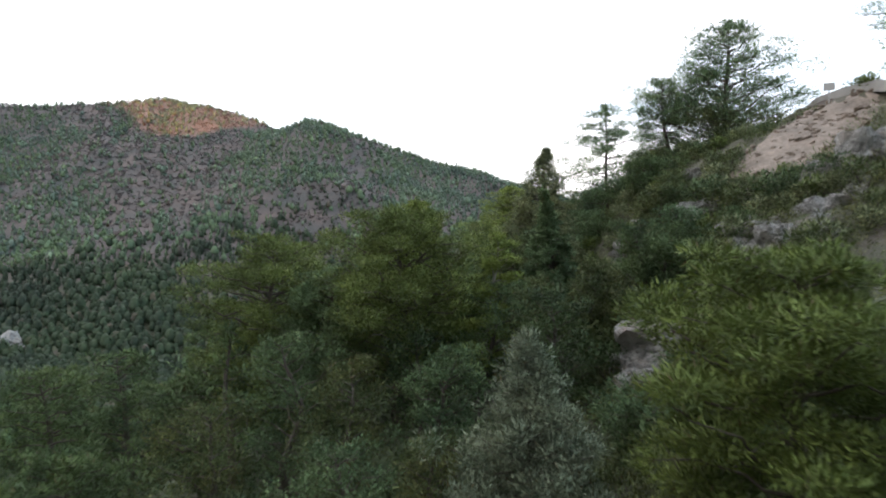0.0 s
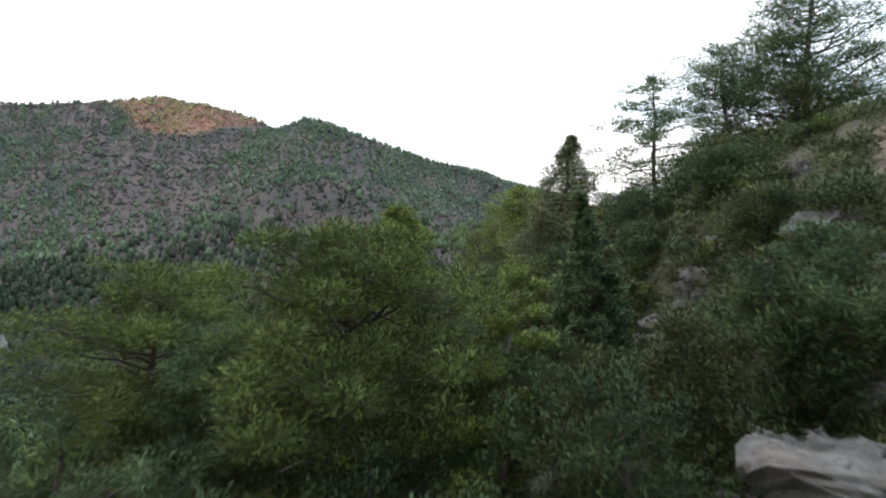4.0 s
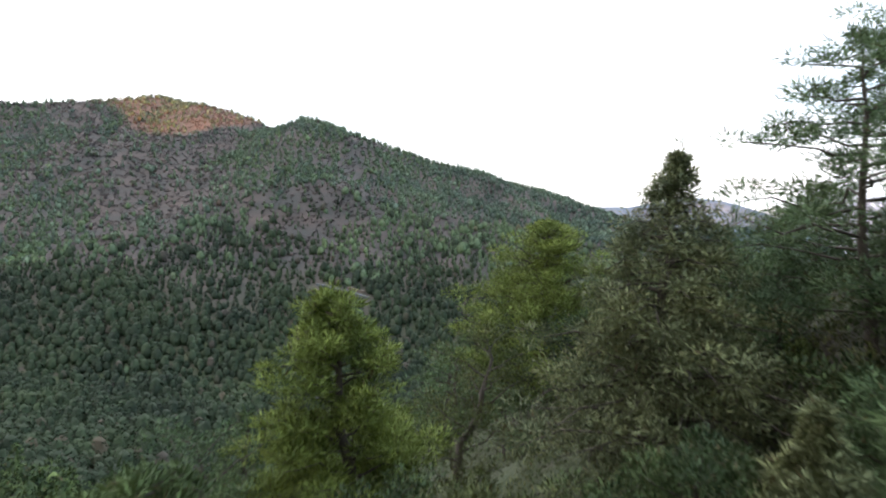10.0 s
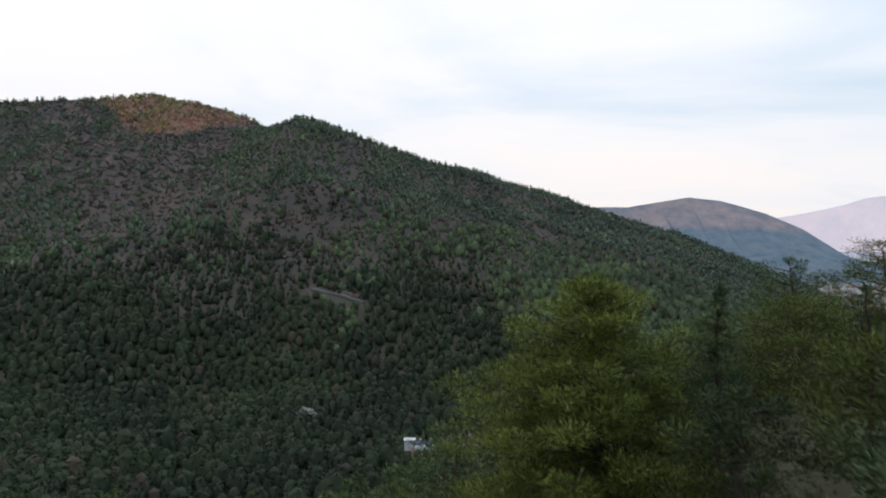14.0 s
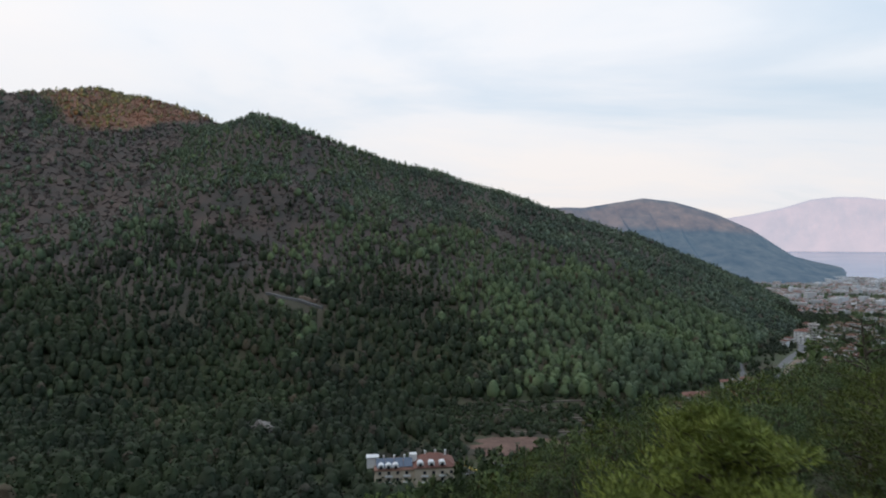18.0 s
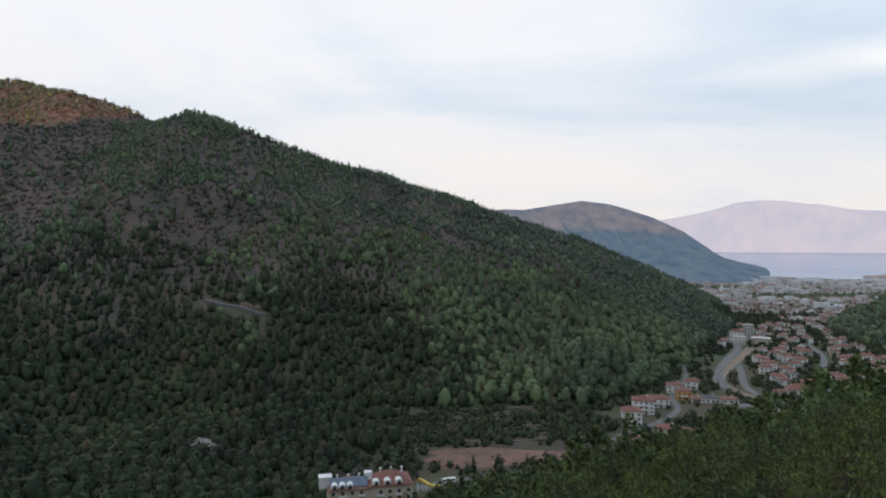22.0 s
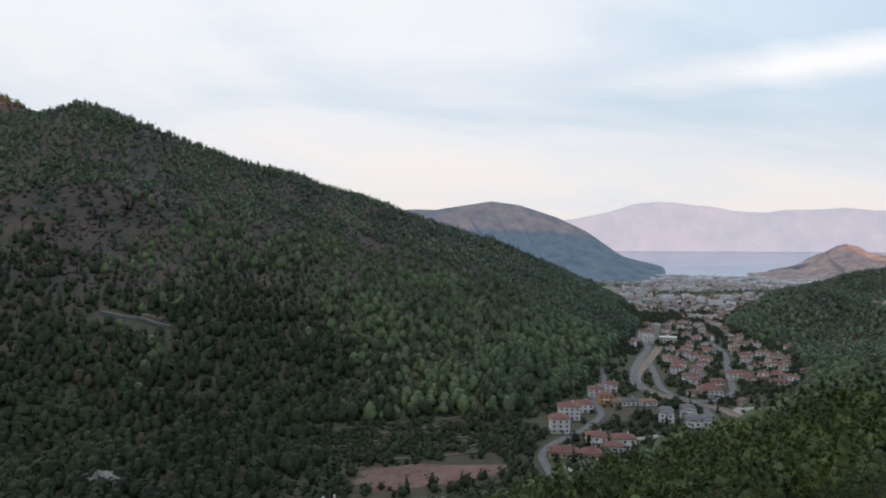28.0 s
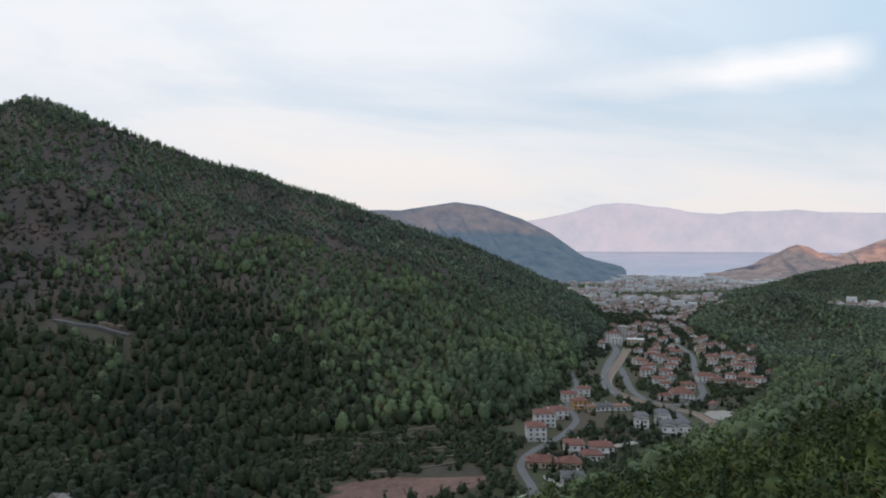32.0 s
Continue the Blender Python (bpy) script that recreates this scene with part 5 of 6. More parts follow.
WHITE_RED = "white plastered house with a terracotta tiled hip roof"
for x, y, w, d, fl, turn in ((188, 437, 12, 10, 2, -25), (192, 425, 11, 9, 1, -25), (201, 428, 13, 10, 2, -22), (180, 469, 12, 11, 3, -18), (201, 495, 14, 11, 3, -20), (255, 549, 12, 9, 2, -20),
                            (276, 560, 10, 9, 2, -30), (395, 626, 13, 10, 2, -35), (392, 598, 12, 10, 2, -40), (362, 570, 12, 9, 2, -30), (440, 642, 13, 10, 2, -35), (440, 678, 13, 11, 2, -30),
                            (479, 683, 14, 10, 2, -40), (411, 566, 17, 10, 2, -25), (424, 549, 14, 9, 1, -20), (450, 560, 16, 8, 1, -20), (491, 643, 13, 11, 2, -45), (522, 650, 14, 10, 2, -35),
                            (547, 708, 13, 10, 2, -40), (579, 669, 12, 10, 2, -30), (497, 572, 9, 8, 1, -60), (405, 648, 11, 9, 2, -38), (378, 608, 11, 10, 2, -28), (418, 620, 11, 9, 2, -33), (462, 700, 12, 10, 2, -35)):
    house(x, y, w, d, fl, turn, WHITE_RED)
house(159, 424, 17, 9, 1, -22, "long low house with an orange tiled hip roof", M_CREAM, rise=3.0)
house(173, 417, 11, 9, 1, -22, "small house with an orange tiled pyramid roof", M_CREAM, rise=3.0)
house(219, 509, 16, 10, 2, -18, "white house with rounded balconies and a dark red roof")
house(250, 527, 11, 9, 2, -18, "ochre house with a terracotta hip roof", M_OCHRE)
house(254, 517, 8, 6, 1, -10, "small shed-like house with a brown roof", M_CREAM, roof_mat=M_ROOF_OLD)
house(264, 516, 14, 8, 1, -12, "white house with a grey slate roof", roof_mat=M_ROOF_DARK)
house(277, 511, 12, 7, 1, -10, "low house with a faded grey-brown roof", roof_mat=M_ROOF_OLD)
house(342, 520, 17, 13, 2, -28, "large house with broad red tiled roofs", rise=4.2)
house(332, 526, 11, 8, 1, -28, "low annex with a red tiled roof")
for x, y, turn in ((262, 469, -35), (281, 470, -30), (266, 447, -32), (276, 444, -30)):
    house(x, y, 10, 11, 2, turn, "white modern villa with a curved dark roof", roof="vault", roof_mat=M_ROOF_DARK, rise=2.6, group="white modern villas")
house(477, 797, 16, 11, 4, -32, "white apartment house with a terracotta roof", name="apartment_house")
house(489, 792, 11, 10, 7, -32, "tall pale apartment tower with flat roof", M_GREY_WALL, "flat", M_GREY_WALL, name="apartment_tower")
house(483, 760, 20, 11, 3, -34, "long cream apartment block below the tower", M_CREAM, "flat", M_WHITE, name="apartment_block")
house(466, 775, 12, 10, 3, -34, "white apartment house with a flat terrace roof", M_WHITE, "flat", M_GREY_WALL, name="apartment_house")

# the two-storey villa at the edge of the wood: wide dark windows in white frames
villa = house(158, 391, 11.5, 10, 2, -24, "two-storey white villa with dark hip roof and large windows", M_WHITE, roof_mat=M_ROOF_DARK, windows=False, name="villa", rise=1.9, group="")
for fl in (0, 1):
    for side, px in ((0, -3.0), (0, 2.6), (1, 0.0)):
        big = shared(("large_window", 1), lambda: boxes((-2.1, 2.1, -0.06, 0.06, 0, 2.1)), M_GLASS)
        cross = shared(("window_frame", 1), lambda: boxes((-2.2, 2.2, -0.09, -0.06, 0.95, 1.05), (-0.06, 0.06, -0.1, -0.06, 0, 2.1)), M_WHITE)
        m = pose(px, -5.03, 0.4 + 3.0 * fl) if not side else pose(-5.78, px, 0.4 + 3.0 * fl, 0, 0, -90)
        wdw = piece("window", big, villa, m)
        piece("window_frame", cross, wdw)
wall_bm = boxes((-9, 9, -0.2, 0.2, -0.6, 1.6))
garden_wall = part("garden_wall", wall_bm, M_WHITE)
garden_wall.matrix_basis = pose(151, 398, height_at(151, 398), 0, 0, 95)
tagged(garden_wall, "long white garden wall beside the villa", "wall")
canopy = part("parking_roof", boxes((-9, 9, -2.4, 2.4, 2.5, 2.8), (-8.6, -8.3, -2, -1.7, -0.4, 2.5), (8.3, 8.6, -2, -1.7, -0.4, 2.5), (-8.6, -8.3, 1.7, 2, -0.4, 2.5), (8.3, 8.6, 1.7, 2, -0.4, 2.5)), M_CONCRETE)
canopy.matrix_basis = pose(222, 433, height_at(222, 433), 0, 0, 6)
tagged(canopy, "long pale concrete parking roof on posts", "shelter")
shed = house(347, 492, 13, 4, 1, 30, "long low dark red roofed shed beside the plot", M_GREY_WALL, roof_mat=M_ROOF, windows=False, name="shed", rise=0.8, group="")


# the hotel block under the wood: a red-roofed wing and a wing with solar panels
def hotel():
    root = new("hotel_block")
    root.matrix_basis = pose(6, 354, -97.2, 0, 0, 4)
    piece("wall", shared(("hotel_wall", 1), lambda: boxes((-1, 17, -7, 7, -1, 15.2)), M_CREAM), root)
    piece("wall", shared(("hotel_wing", 1), lambda: boxes((-18, -1.01, -5.5, 6.5, -1, 14.2)), M_CREAM), root)
    piece("roof", shared(("hotel_roof", 1), lambda: hip_roof(18, 14, 15.4, 4.2, 0.5), M_ROOF), root, pose(8, 0, 0), "red tiled hip roof")
    piece("roof", shared(("wing_roof", 1), lambda: hip_roof(17, 12, 14.4, 3.4, 0.4), M_ROOF_OLD), root, pose(-9.6, 0.5, 0))
    for k in range(4):
        piece("solar_panel", shared(("solar_panel", 1), lambda: boxes((-1.9, 1.9, -2.6, 2.6, 0, 0.12)), M_SOLAR), root, pose(-15.6 + 4.0 * k, -2.6, 16.6, 29, 0, 0), "blue-grey solar panel")
    for k in range(6):
        x = -15.5 + 3.2 * k if k < 3 else 1.6 + 4.8 * (k - 3)
        front = -5.6 if k < 3 else -7.1
        dorm = piece("dormer", shared(("dormer", 1), lambda: vault_roof(1.8, 2.6, 0.9, 1.0, 1.2), M_WHITE), root, pose(x, front + 1.6, 15.0 if k < 3 else 16.0))
        piece("window", shared(("dormer_window", 1), lambda: boxes((-0.5, 0.5, -1.78, -1.72, -0.1, 1.3)), M_GLASS), dorm)
    for fl in range(5):
        for k in range(9):
            x = -16 + 1.9 * k * 2.05
            if abs(x + 1) < 1:
                continue
            front = -5.52 if x < -1 else -7.02
            piece("window", shared(("window", 1.3), None, None), root, pose(x, front, 0.9 + 2.85 * fl))
            if k % 2:
                piece("balcony", shared(("hotel_balcony", 1), lambda: boxes((-1.6, 1.6, -1.2, 0, 0, 0.16), (-1.6, 1.6, -1.2, -1.1, 0.16, 0.95)), M_WHITE), root, pose(x, front, 0.1 + 2.85 * fl))
        for k in range(3):
            piece("window", shared(("window", 1.3), None, None), root, pose(17.02, -4 + 4 * k, 0.9 + 2.85 * fl, 0, 0, 90))
    piece("lift_tower", shared(("lift_tower", 1), lambda: boxes((-2.5, 2.5, -2, 2, 0, 4.6), (-2.8, 2.8, -2.3, 2.3, 4.6, 4.9)), M_WHITE), root, pose(-19, 2, 13.5))
    piece("lift_tower", shared(("stair_head", 1), lambda: boxes((-1.6, 1.6, -1.6, 1.6, 0, 3.2)), M_WHITE), root, pose(-1.0, 1, 16.0))
    for k in range(7):
        piece("chimney", shared(("chimney", M_WHITE.name), None, None), root, pose(-14 + 4.6 * k, 1.5, 19.0 if k > 3 else 17.4))
    return tagged(root, "cream five-storey hotel block with red roof and solar panels", "hotel")


hotel()


# ---------------------------------------------------------------- vehicles, water slide
def minibus(x, y, turn, label, size=1.0):
    root = new("minibus")
    root.matrix_basis = pose(x, y, height_at(x, y) + 0.55, 0, 0, turn) @ Matrix.Diagonal((size, size, size, 1))
    bm = boxes((-3.3, 3.3, -1.05, 1.05, 0.35, 2.6))
    bmesh.ops.bevel(bm, geom=bm.edges[:], offset=0.18, segments=2, affect="EDGES")
    part("body", bm, M_VEHICLE, root)
    for s in (-1, 1):
        part("window", boxes((-2.7, 2.9, s * 1.06 - 0.02, s * 1.06 + 0.02, 1.45, 2.25)), M_GLASS, root)
        for wx in (-2.1, 2.1):
            bm = bmesh.new()
            bmesh.ops.create_cone(bm, cap_ends=True, segments=14, radius1=0.42, radius2=0.42, depth=0.3, matrix=pose(wx, s * 0.92, 0.42, 90))
            part("wheel", bm, M_TYRE, root)
    part("windscreen", boxes((3.29, 3.33, -0.85, 0.85, 1.3, 2.3)), M_GLASS, root)
    return tagged(root, label, "minibus")


minibus(45, 383, 8, "white minibus parked on the pale car park")
minibus(123, 382, 20, "white bus parked beside the red field", 1.25)
slide_points = [(-6 + 1.9 * a, 1.6 * math.sin(1.5 * a), 5.2 - 0.72 * a) for a in np.linspace(0, 6.4, 26)]
slide = new("water_slide")
slide.matrix_basis = pose(35, 376, height_at(35, 376) + 0.3)
piece("chute", mesh_of("chute", *tube(np.array(slide_points), np.full(26, 0.75), 8), M_YELLOW, True), slide, label="curved yellow plastic chute")
for k in (0, 8, 16):
    px, py, pz = slide_points[k]
    part("post", boxes((px - 0.12, px + 0.12, py - 0.12, py + 0.12, -0.8, pz - 0.5)), M_WHITE, slide)
tagged(slide, "yellow curved water slide beside the hotel", "water slide")

# ---------------------------------------------------------------- the town towards the bay
TAKEN = np.array([(o.location.x, o.location.y) for o in scene.objects if o.get("category") in ("house", "hotel", "villa")])


def off_roads(x, y, gap):
    ok = np.ones(len(x), bool)
    for line, width in (LANES, WEST_ROAD, EAST_ROAD, SOUTH_ROAD, (CANAL, 9.0)):
        p = smooth_line(line, 6.0)
        for a, b in p:
            ok &= np.hypot(x - a, y - b) > width / 2 + gap
    return ok


def build_town():
    g = np.random.default_rng(404)
    # nearer houses: things of their own
    x, y = g.uniform(300, 1000, 2600), g.uniform(520, 1250, 2600)
    a = np.degrees(np.arctan2(x + 20, y - 111))
    d = np.hypot(x + 20, y - 111)
    ok = (beside_valley(x, y) < -5) & off_roads(x, y, 8) & (d > 560) & (d < 1180) & (a > 30) & (np.hypot(x - 618, y - 990) > 48)
    ok &= ~((d < 780) & (a < 37))
    made = []
    labels = ("white house with a weathered red tiled roof in the village", "cream house with a red tiled roof in the village", "white house with a flat roof in the village", "white house with a faded tiled roof in the village")
    for px, py in zip(x[ok], y[ok]):
        near = TAKEN if not made else np.concatenate((TAKEN, np.array(made)))
        if len(made) >= 95 or np.hypot(near[:, 0] - px, near[:, 1] - py).min() < 14:
            continue
        made.append((px, py))
        k = int(g.choice(4, p=(0.5, 0.2, 0.12, 0.18)))
        w, dd, fl = float(g.choice((7, 8.5, 11))), float(g.choice((6, 7.5))), int(g.choice((1, 2, 2)))
        house(float(px), float(py), w, dd, fl, float(g.uniform(-75, 30)), labels[k], (M_WHITE, M_CREAM, M_WHITE, M_WHITE)[k], "flat" if k == 2 else "hip",
              (M_ROOF, M_ROOF, M_GREY_WALL, M_ROOF_OLD)[k])
    # the dense town beyond
    gx, gy = jitter_grid(300, 2900, 900, 2900, 15.5)
    a = np.degrees(np.arctan2(gx + 20, gy - 111))
    d = np.hypot(gx + 20, gy - 111)
    ok = (beside_valley(gx, gy) < -4) & (d > 1180) & (d < 2830) & (a > 20) & (a < 60) & (g.uniform(0, 1, len(gx)) < 0.6)
    ok &= wave_noise(gx, gy, 150, 91) > -0.55
    gx, gy, d = gx[ok], gy[ok], d[ok]
    z = height(gx, gy) - 0.5
    walls, roofs = [], []
    for px, py, pz, dd in zip(gx, gy, z, d):
        beach = dd > 2350
        big = g.uniform() < (0.35 if beach else 0.06)
        w, l, h = (g.uniform(15, 30), g.uniform(10, 14), g.uniform(9, 15)) if big else (g.uniform(7, 11), g.uniform(6, 9), g.uniform(4, 8.5))
        turn = g.choice((0.6, -0.9, 0.1)) + g.uniform(-0.2, 0.2)
        c, s = math.cos(turn), math.sin(turn)
        flat = big or g.uniform() < 0.3
        b = np.array(((-w, -l), (w, -l), (w, l), (-w, l))) / 2
        b = np.column_stack((b[:, 0] * c - b[:, 1] * s + px, b[:, 0] * s + b[:, 1] * c + py))
        lo, hi = np.column_stack((b, np.full(4, pz))), np.column_stack((b, np.full(4, pz + h)))
        walls.append((np.concatenate((lo, hi)), np.array(((0, 1, 5, 4), (1, 2, 6, 5), (2, 3, 7, 6), (3, 0, 4, 7), (4, 5, 6, 7)))))
        if not flat:
            e = (b - (px, py)) * 1.1 + (px, py)
            r = np.array(((-max(0, (w - l) / 2) - 0.02, 0), (max(0, (w - l) / 2) + 0.02, 0)))
            r = np.column_stack((r[:, 0] * c + px, r[:, 0] * s + py, np.full(2, pz + h + 0.22 * l + 0.1)))
            roofs.append((np.concatenate((np.column_stack((e, np.full(4, pz + h + 0.05))), r)), np.array(((0, 1, 5, 4), (1, 2, 5, 5), (2, 3, 4, 5), (3, 0, 4, 4)))))
    m, t, b = material("town_walls", 0.85)
    isle = node(t, "ShaderNodeNewGeometry").outputs["Random Per Island"]
    t.links.new(ramp(t, ((0.0, (0.58, 0.61, 0.66)), (0.45, (0.46, 0.465, 0.48)), (0.62, (0.72, 0.75, 0.80)), (0.85, (0.36, 0.37, 0.39)), (1.0, (0.48, 0.44, 0.40))), isle).outputs[0], b.inputs["Base Color"])
    m2, t, b = material("town_roofs", 0.9)
    isle = node(t, "ShaderNodeNewGeometry").outputs["Random Per Island"]
    t.links.new(ramp(t, ((0.0, (0.20, 0.10, 0.085)), (0.5, (0.27, 0.14, 0.12)), (1.0, (0.26, 0.19, 0.175))), isle).outputs[0], b.inputs["Base Color"])
    v, f = join(walls)
    tagged(new("town_buildings", mesh_of("town_buildings", v, f, m)), "dense pale houses and hotels of the seaside town", "town", kind="stuff")
    v, f = join(roofs)
    tri = np.concatenate((f[:, (0, 1, 2)], f[(f[:, 2] != f[:, 3])][:, (0, 2, 3)]))
    tagged(new("town_roofs", mesh_of("town_roofs", v, tri, m2)), "red tiled roofs of the seaside town", "town", kind="stuff")
    return len(made), len(gx), made


n_near, n_far, made_houses = build_town()
print("town", n_near, n_far)


# garden trees, orchard scrub and hedges of the valley
def build_valley_green():
    g = np.random.default_rng(505)
    used = np.concatenate((TAKEN, np.array(made_houses)))
    x, y = g.uniform(-10, 1050, 26000), g.uniform(345, 1300, 26000)
    b = beside_valley(x, y)
    ok = (b < 8) & off_roads(x, y, 3.0)
    ok &= (wave_noise(x, y, 38, 61) + 0.5 * wave_noise(x, y, 13, 62) > -0.42 - 0.3 * fade(-20, 5, b))
    ok &= ~(((x - 80) / 46) ** 2 + ((y - 421) / 17) ** 2 < 1) & ~(((x - 60) / 34) ** 2 + ((y - 382) / 10) ** 2 < 1) & ~(((x - 336) / 16) ** 2 + ((y - 474) / 10) ** 2 < 1)
    x, y = x[ok], y[ok]
    free = np.array([np.hypot(used[:, 0] - p, used[:, 1] - q).min() > 6.0 for p, q in zip(x, y)])
    x, y = x[free], y[free]
    kinds = g.choice(4, len(x), p=(0.15, 0.25, 0.3, 0.3))
    small = [leafy_tree(91, 9, 2.0, point_shape, 7, 3, 1.2), leafy_tree(92, 6.8, 3.2, dome_shape, 8, 3, 1.3), leafy_tree(93, 5.8, 3.4, dome_shape, 8, 3, 1.3), leafy_tree(94, 4.6, 2.8, egg_shape, 6, 3, 1.2)]
    v, f, n = scatter(small, x, y, g.uniform(0.5, 1.15, len(x)), kinds, 0.3)
    tagged(new("garden_trees", mesh_of("garden_trees", v, f, M_SHADE_FOREST, True, None, n)), "dark garden trees and hedges among the houses", "trees", kind="stuff")
    # the wooded knoll between village and town
    a, q = g.uniform(0, 6.283, 420), np.sqrt(g.uniform(0, 1, 420)) * 52
    v, f, n = scatter(MID, 618 + q * np.cos(a), 990 + q * np.sin(a), g.uniform(0.9, 1.5, 420), g.choice(6, 420), 0.3)
    tagged(new("knoll_trees", mesh_of("knoll_trees", v, f, M_SHADE_FOREST, True, None, n)), "dark wooded knoll among the roofs", "trees", kind="stuff")
    # town trees
    x2, y2 = g.uniform(400, 2700, 11000), g.uniform(1000, 2850, 11000)
    ok = (beside_valley(x2, y2) < 20) & (np.hypot(x2 + 20, y2 - 111) < 2830) & (np.degrees(np.arctan2(x2 + 20, y2 - 111)) < 58)
    v, f, n = scatter(FAR, x2[ok], y2[ok], g.uniform(0.6, 1.2, ok.sum()), g.choice(3, ok.sum()), 0.3)
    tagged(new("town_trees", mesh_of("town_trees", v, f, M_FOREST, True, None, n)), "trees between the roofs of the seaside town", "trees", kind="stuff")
    # olive scrub on the terraces
    x3, y3 = g.uniform(26, 152, 900), g.uniform(442, 514, 900)
    ok = wave_noise(x3, y3, 14, 63) > -0.35
    shrub = [leafy_tree(81, 2.4, 1.8, dome_shape, 7, 4, 0.8), leafy_tree(82, 3.2, 2.0, egg_shape, 8, 4, 0.8)]
    v, f, n = scatter(shrub, x3[ok], y3[ok], g.uniform(0.6, 1.3, ok.sum()), g.choice(2, ok.sum()), 0.1)
    tagged(new("terrace_scrub", mesh_of("terrace_scrub", v, f, M_SHADE_FOREST, True, None, n)), "grey-green olive scrub on the old terraces", "scrub", kind="stuff")


build_valley_green()

# ---------------------------------------------------------------- rocks, scree and the road on the crest
def stone_mesh(seed, mat=None, cuts=4):
    """An angular limestone block, about 1 m across."""
    g = np.random.default_rng(seed)
    bm = bmesh.new()
    for _ in range(34):
        d = g.normal(0, 1, 3)
        d /= np.linalg.norm(d)
        d = 0.45 * d / np.abs(d).max() + 0.55 * d
        bm.verts.new(tuple(d * 0.46 * g.uniform(0.9, 1.1)))
    hull = bmesh.ops.convex_hull(bm, input=bm.verts[:])
    loose = [v for v in bm.verts if not v.link_faces]
    bmesh.ops.delete(bm, geom=loose, context="VERTS")
    bmesh.ops.subdivide_edges(bm, edges=bm.edges[:], cuts=cuts, use_grid_fill=True)
    for v in bm.verts:
        v.co.z = min(v.co.z, 0.30 + 0.25 * v.co.x * v.co.y)
        p = Vector(v.co)
        v.co += p.normalized() * (0.20 * noise.noise(p * 3.1 + Vector((seed, 0, 0))) + 0.13 * abs(noise.noise(p * 6.5 + Vector((0, seed, 0)))) + 0.07 * noise.noise(p * 15.0 + Vector((0, 0, seed))))
    me = bpy.data.meshes.new("stone")
    bm.to_mesh(me)
    bm.free()
    me.materials.append(mat or M_ROCK)
    return me


STONES = [stone_mesh(k) for k in range(7)]
PALE = [stone_mesh(k, M_SCREE, 1) for k in range(20, 24)]


def outcrop(x, y, wide, tall, count, label, seed, stones=STONES, spread=1.0, name="rock_outcrop", lift=0.16, tilt=25):
    """Blocks of limestone that lean on one another, half sunk in the slope."""
    g = np.random.default_rng(seed)
    root = new(name)
    z0 = height_at(x, y)
    root.matrix_basis = pose(x, y, z0)
    for i in range(count):
        a, q = g.uniform(0, 6.28), math.sqrt(g.uniform(0, 1)) * wide * 0.5 * spread
        px, py = (0.0, 0.0) if i == 0 else (q * math.cos(a), q * math.sin(a))
        big = 1.0 if i == 0 else g.uniform(0.2, 0.7)
        s = Matrix.Diagonal((wide * 0.62 * big * g.uniform(0.8, 1.2), wide * 0.5 * big, tall * big * g.uniform(0.8, 1.15), 1))
        pz = height_at(x + px, y + py) - z0 + tall * big * lift
        piece("stone", stones[int(g.integers(0, len(stones)))], root, pose(px, py, pz, g.uniform(-tilt, tilt), g.uniform(-tilt, tilt), g.uniform(0, 360)) @ s)
    return tagged(root, label, "rock")


outcrop(12.2, 36.2, 7.4, 3.1, 16, "tall grey limestone boulder in the scrub", 1, lift=0.2, tilt=8, spread=0.5)
outcrop(18.3, 46.3, 4.4, 2.0, 4, "pale tilted limestone slab on the slope", 2, lift=0.25)
outcrop(17.2, 38.4, 5.2, 3.0, 20, "broken pale limestone cliff below the bushes", 3, lift=-0.25)
outcrop(20.0, 37.8, 5.2, 3.2, 18, "cracked limestone ledge at the foot of the scree", 4, lift=-0.2)
outcrop(22.8, 38.2, 4.8, 3.0, 14, "grey limestone rocks under the road", 5, lift=-0.2)
outcrop(26.8, 41.0, 4.6, 3.6, 10, "grey rock wall beside the scree", 6, lift=0.3)
outcrop(12.7, 52.2, 2.6, 1.3, 20, "pale broken stones in a gap of the scrub", 7, spread=1.3, lift=0.3)
outcrop(14.6, 51.7, 2.4, 1.2, 20, "heap of pale stones in a gap of the scrub", 17, spread=1.4, lift=0.3)
outcrop(21.0, 53.0, 2.6, 1.4, 6, "scattered grey stones on the slope", 8)
outcrop(8.2, 54.0, 2.2, 1.2, 6, "grey stones beside a juniper", 9)
outcrop(CLIFF[0], CLIFF[1], 24, 13, 9, "grey rock face at the foot of the mountain", 10)
outcrop(-352, 515, 30, 26, 7, "grey cliff on the valley side", 11)
outcrop(140, 300, 6, 3, 8, "pale rocks showing through the wood", 12)

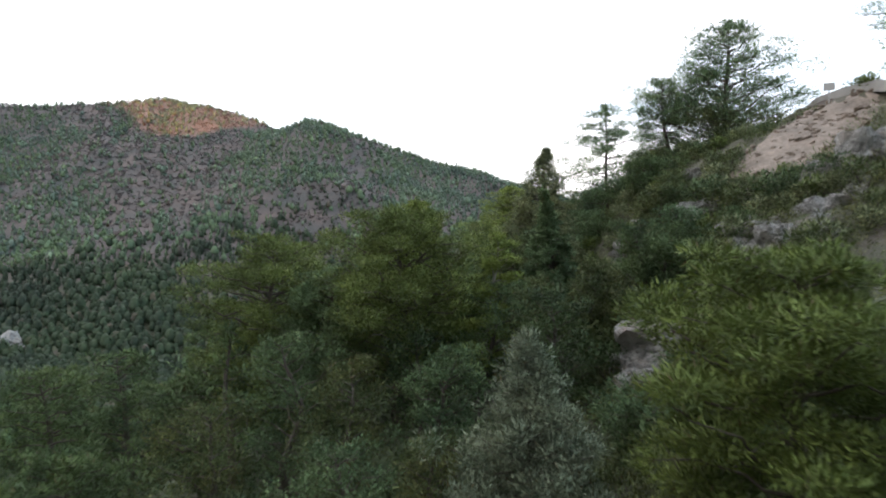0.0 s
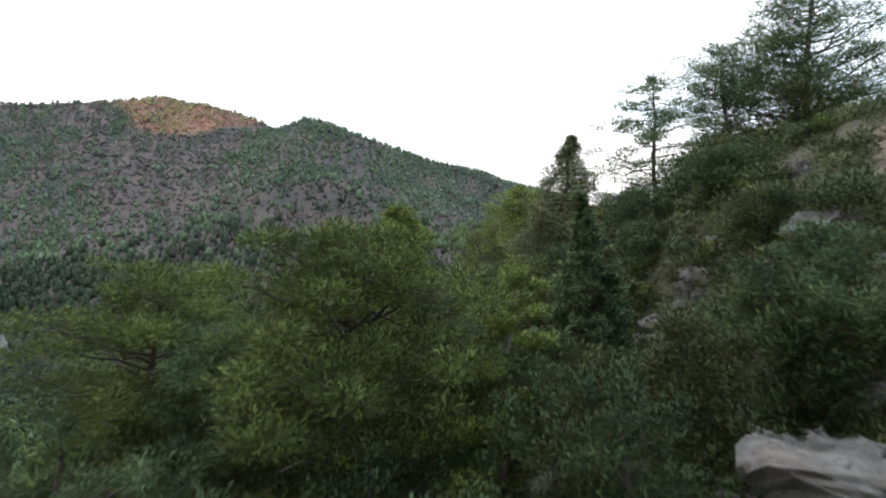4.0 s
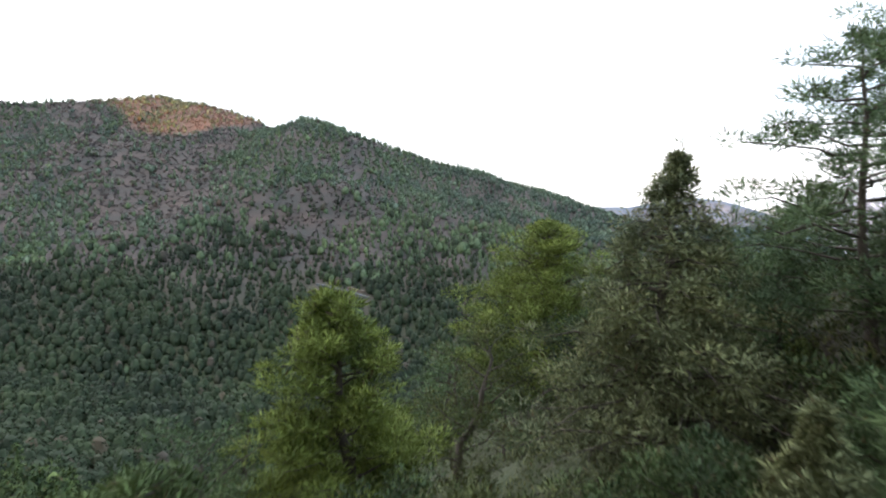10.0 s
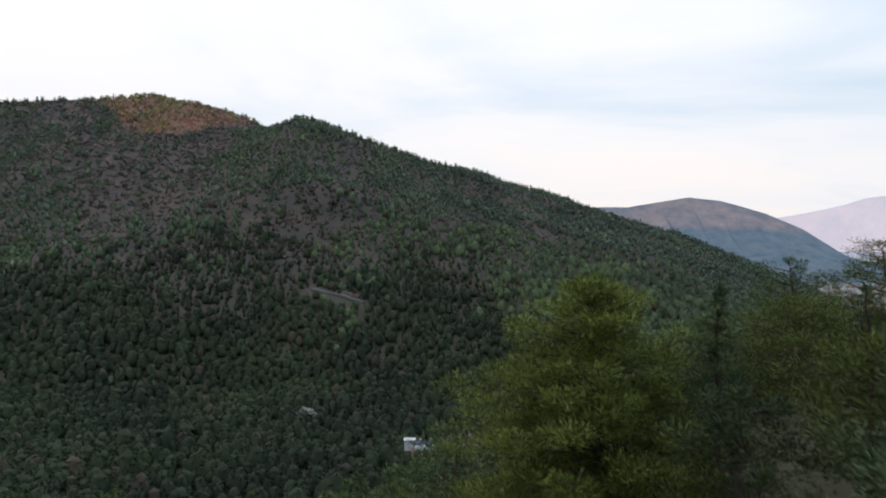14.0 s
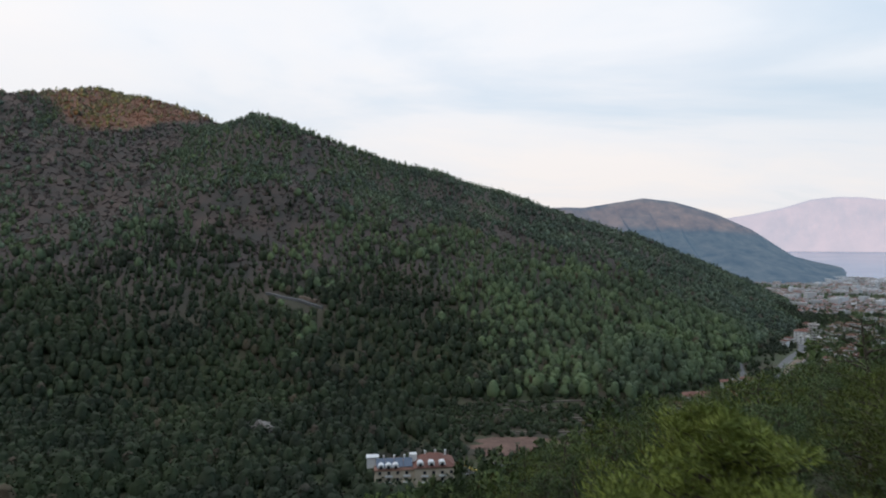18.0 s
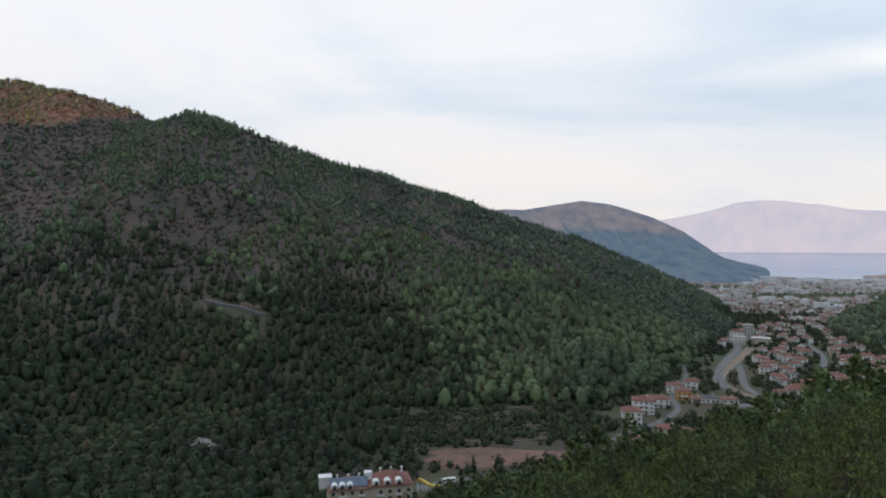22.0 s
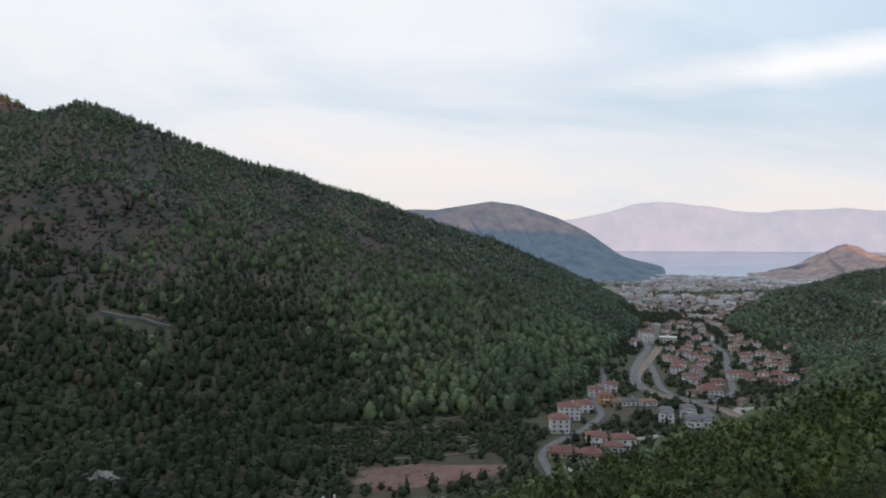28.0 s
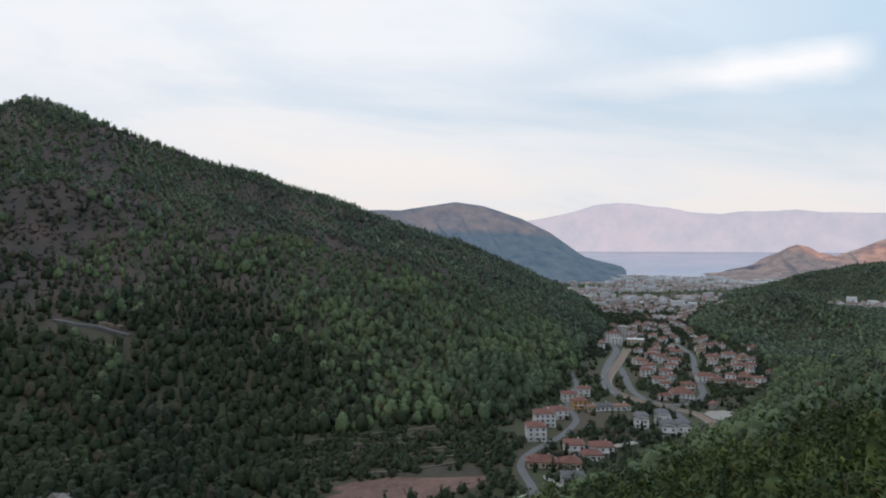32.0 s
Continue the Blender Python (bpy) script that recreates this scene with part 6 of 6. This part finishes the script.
sv, sf = [], []
na, nb = 44, 30
gx, gy = np.meshgrid(np.linspace(15, 42, na), np.linspace(38, 64, nb), indexing="ij")
inside = np.array([[in_scree(a, b) for b in np.linspace(38, 64, nb)] for a in np.linspace(15, 42, na)])
gz = height(gx, gy) + 0.42 * inside - 0.22 + 0.10 * wave_noise(gx, gy, 0.9, 14) * inside
i, j = np.meshgrid(np.arange(na - 1), np.arange(nb - 1), indexing="ij")
scree_f = np.stack((i * nb + j, (i + 1) * nb + j, (i + 1) * nb + j + 1, i * nb + j + 1), -1).reshape(-1, 4)
tagged(new("ground_scree", mesh_of("ground_scree", np.stack((gx, gy, gz), -1).reshape(-1, 3), scree_f, M_SCREE, True)), "bare ochre scree below the road", "scree", kind="structure")
g = np.random.default_rng(15)
n_stones = 0
while n_stones < 150:
    x, y = float(g.uniform(18, 40)), float(g.uniform(40, 62))
    if in_scree(x, y) < 0.4:
        continue
    s = float(g.uniform(0.15, 0.75)) * (1.7 if n_stones % 12 == 0 else 1)
    st = new("stone", PALE[n_stones % 4])
    st.matrix_basis = pose(x, y, height_at(x, y) + 0.14, float(g.uniform(-30, 30)), float(g.uniform(-30, 30)), float(g.uniform(0, 360))) @ Matrix.Diagonal((s, s * 0.8, s * 0.6, 1))
    tagged(st, "angular ochre stone lying on the scree", "stone", "stones on the scree")
    n_stones += 1

CREST_ROAD = ((46, 20), (42, 40), (38.5, 58), (42, 80), (50, 105))
tagged(new("road_crest", mesh_of("road_crest", *strip(CREST_ROAD, 5.0, 0.3, 1.0), M_CONCRETE)), "pale road edge on top of the slope", "road", kind="structure")
sign = new("road_sign")
sign.matrix_basis = pose(34.6, 56.8, height_at(34.6, 56.8) + 0.2, 0, 0, -25)
part("post", boxes((-0.05, 0.05, -0.05, 0.05, -0.4, 1.7)), M_GREY_WALL, sign)
part("panel", boxes((-0.45, 0.45, -0.09, -0.055, 1.0, 1.7)), M_GREY_WALL, sign, "weathered grey back of the panel")
tagged(sign, "small weathered road sign on a post", "road sign")

tagged(new("road_forest", mesh_of("road_forest", *strip(FOREST_ROAD, 4.2, 1.4, 2.2), M_LANE)), "pale forest road cut into the wooded mountain", "road", kind="structure")
tagged(new("road_cut", mesh_of("road_cut", *strip(((-92, 652), (-85, 651), (-76, 648)), 5.0, 2.2, 2.6), M_SCREE)), "bare ochre bank above the forest road", "bank", kind="structure")
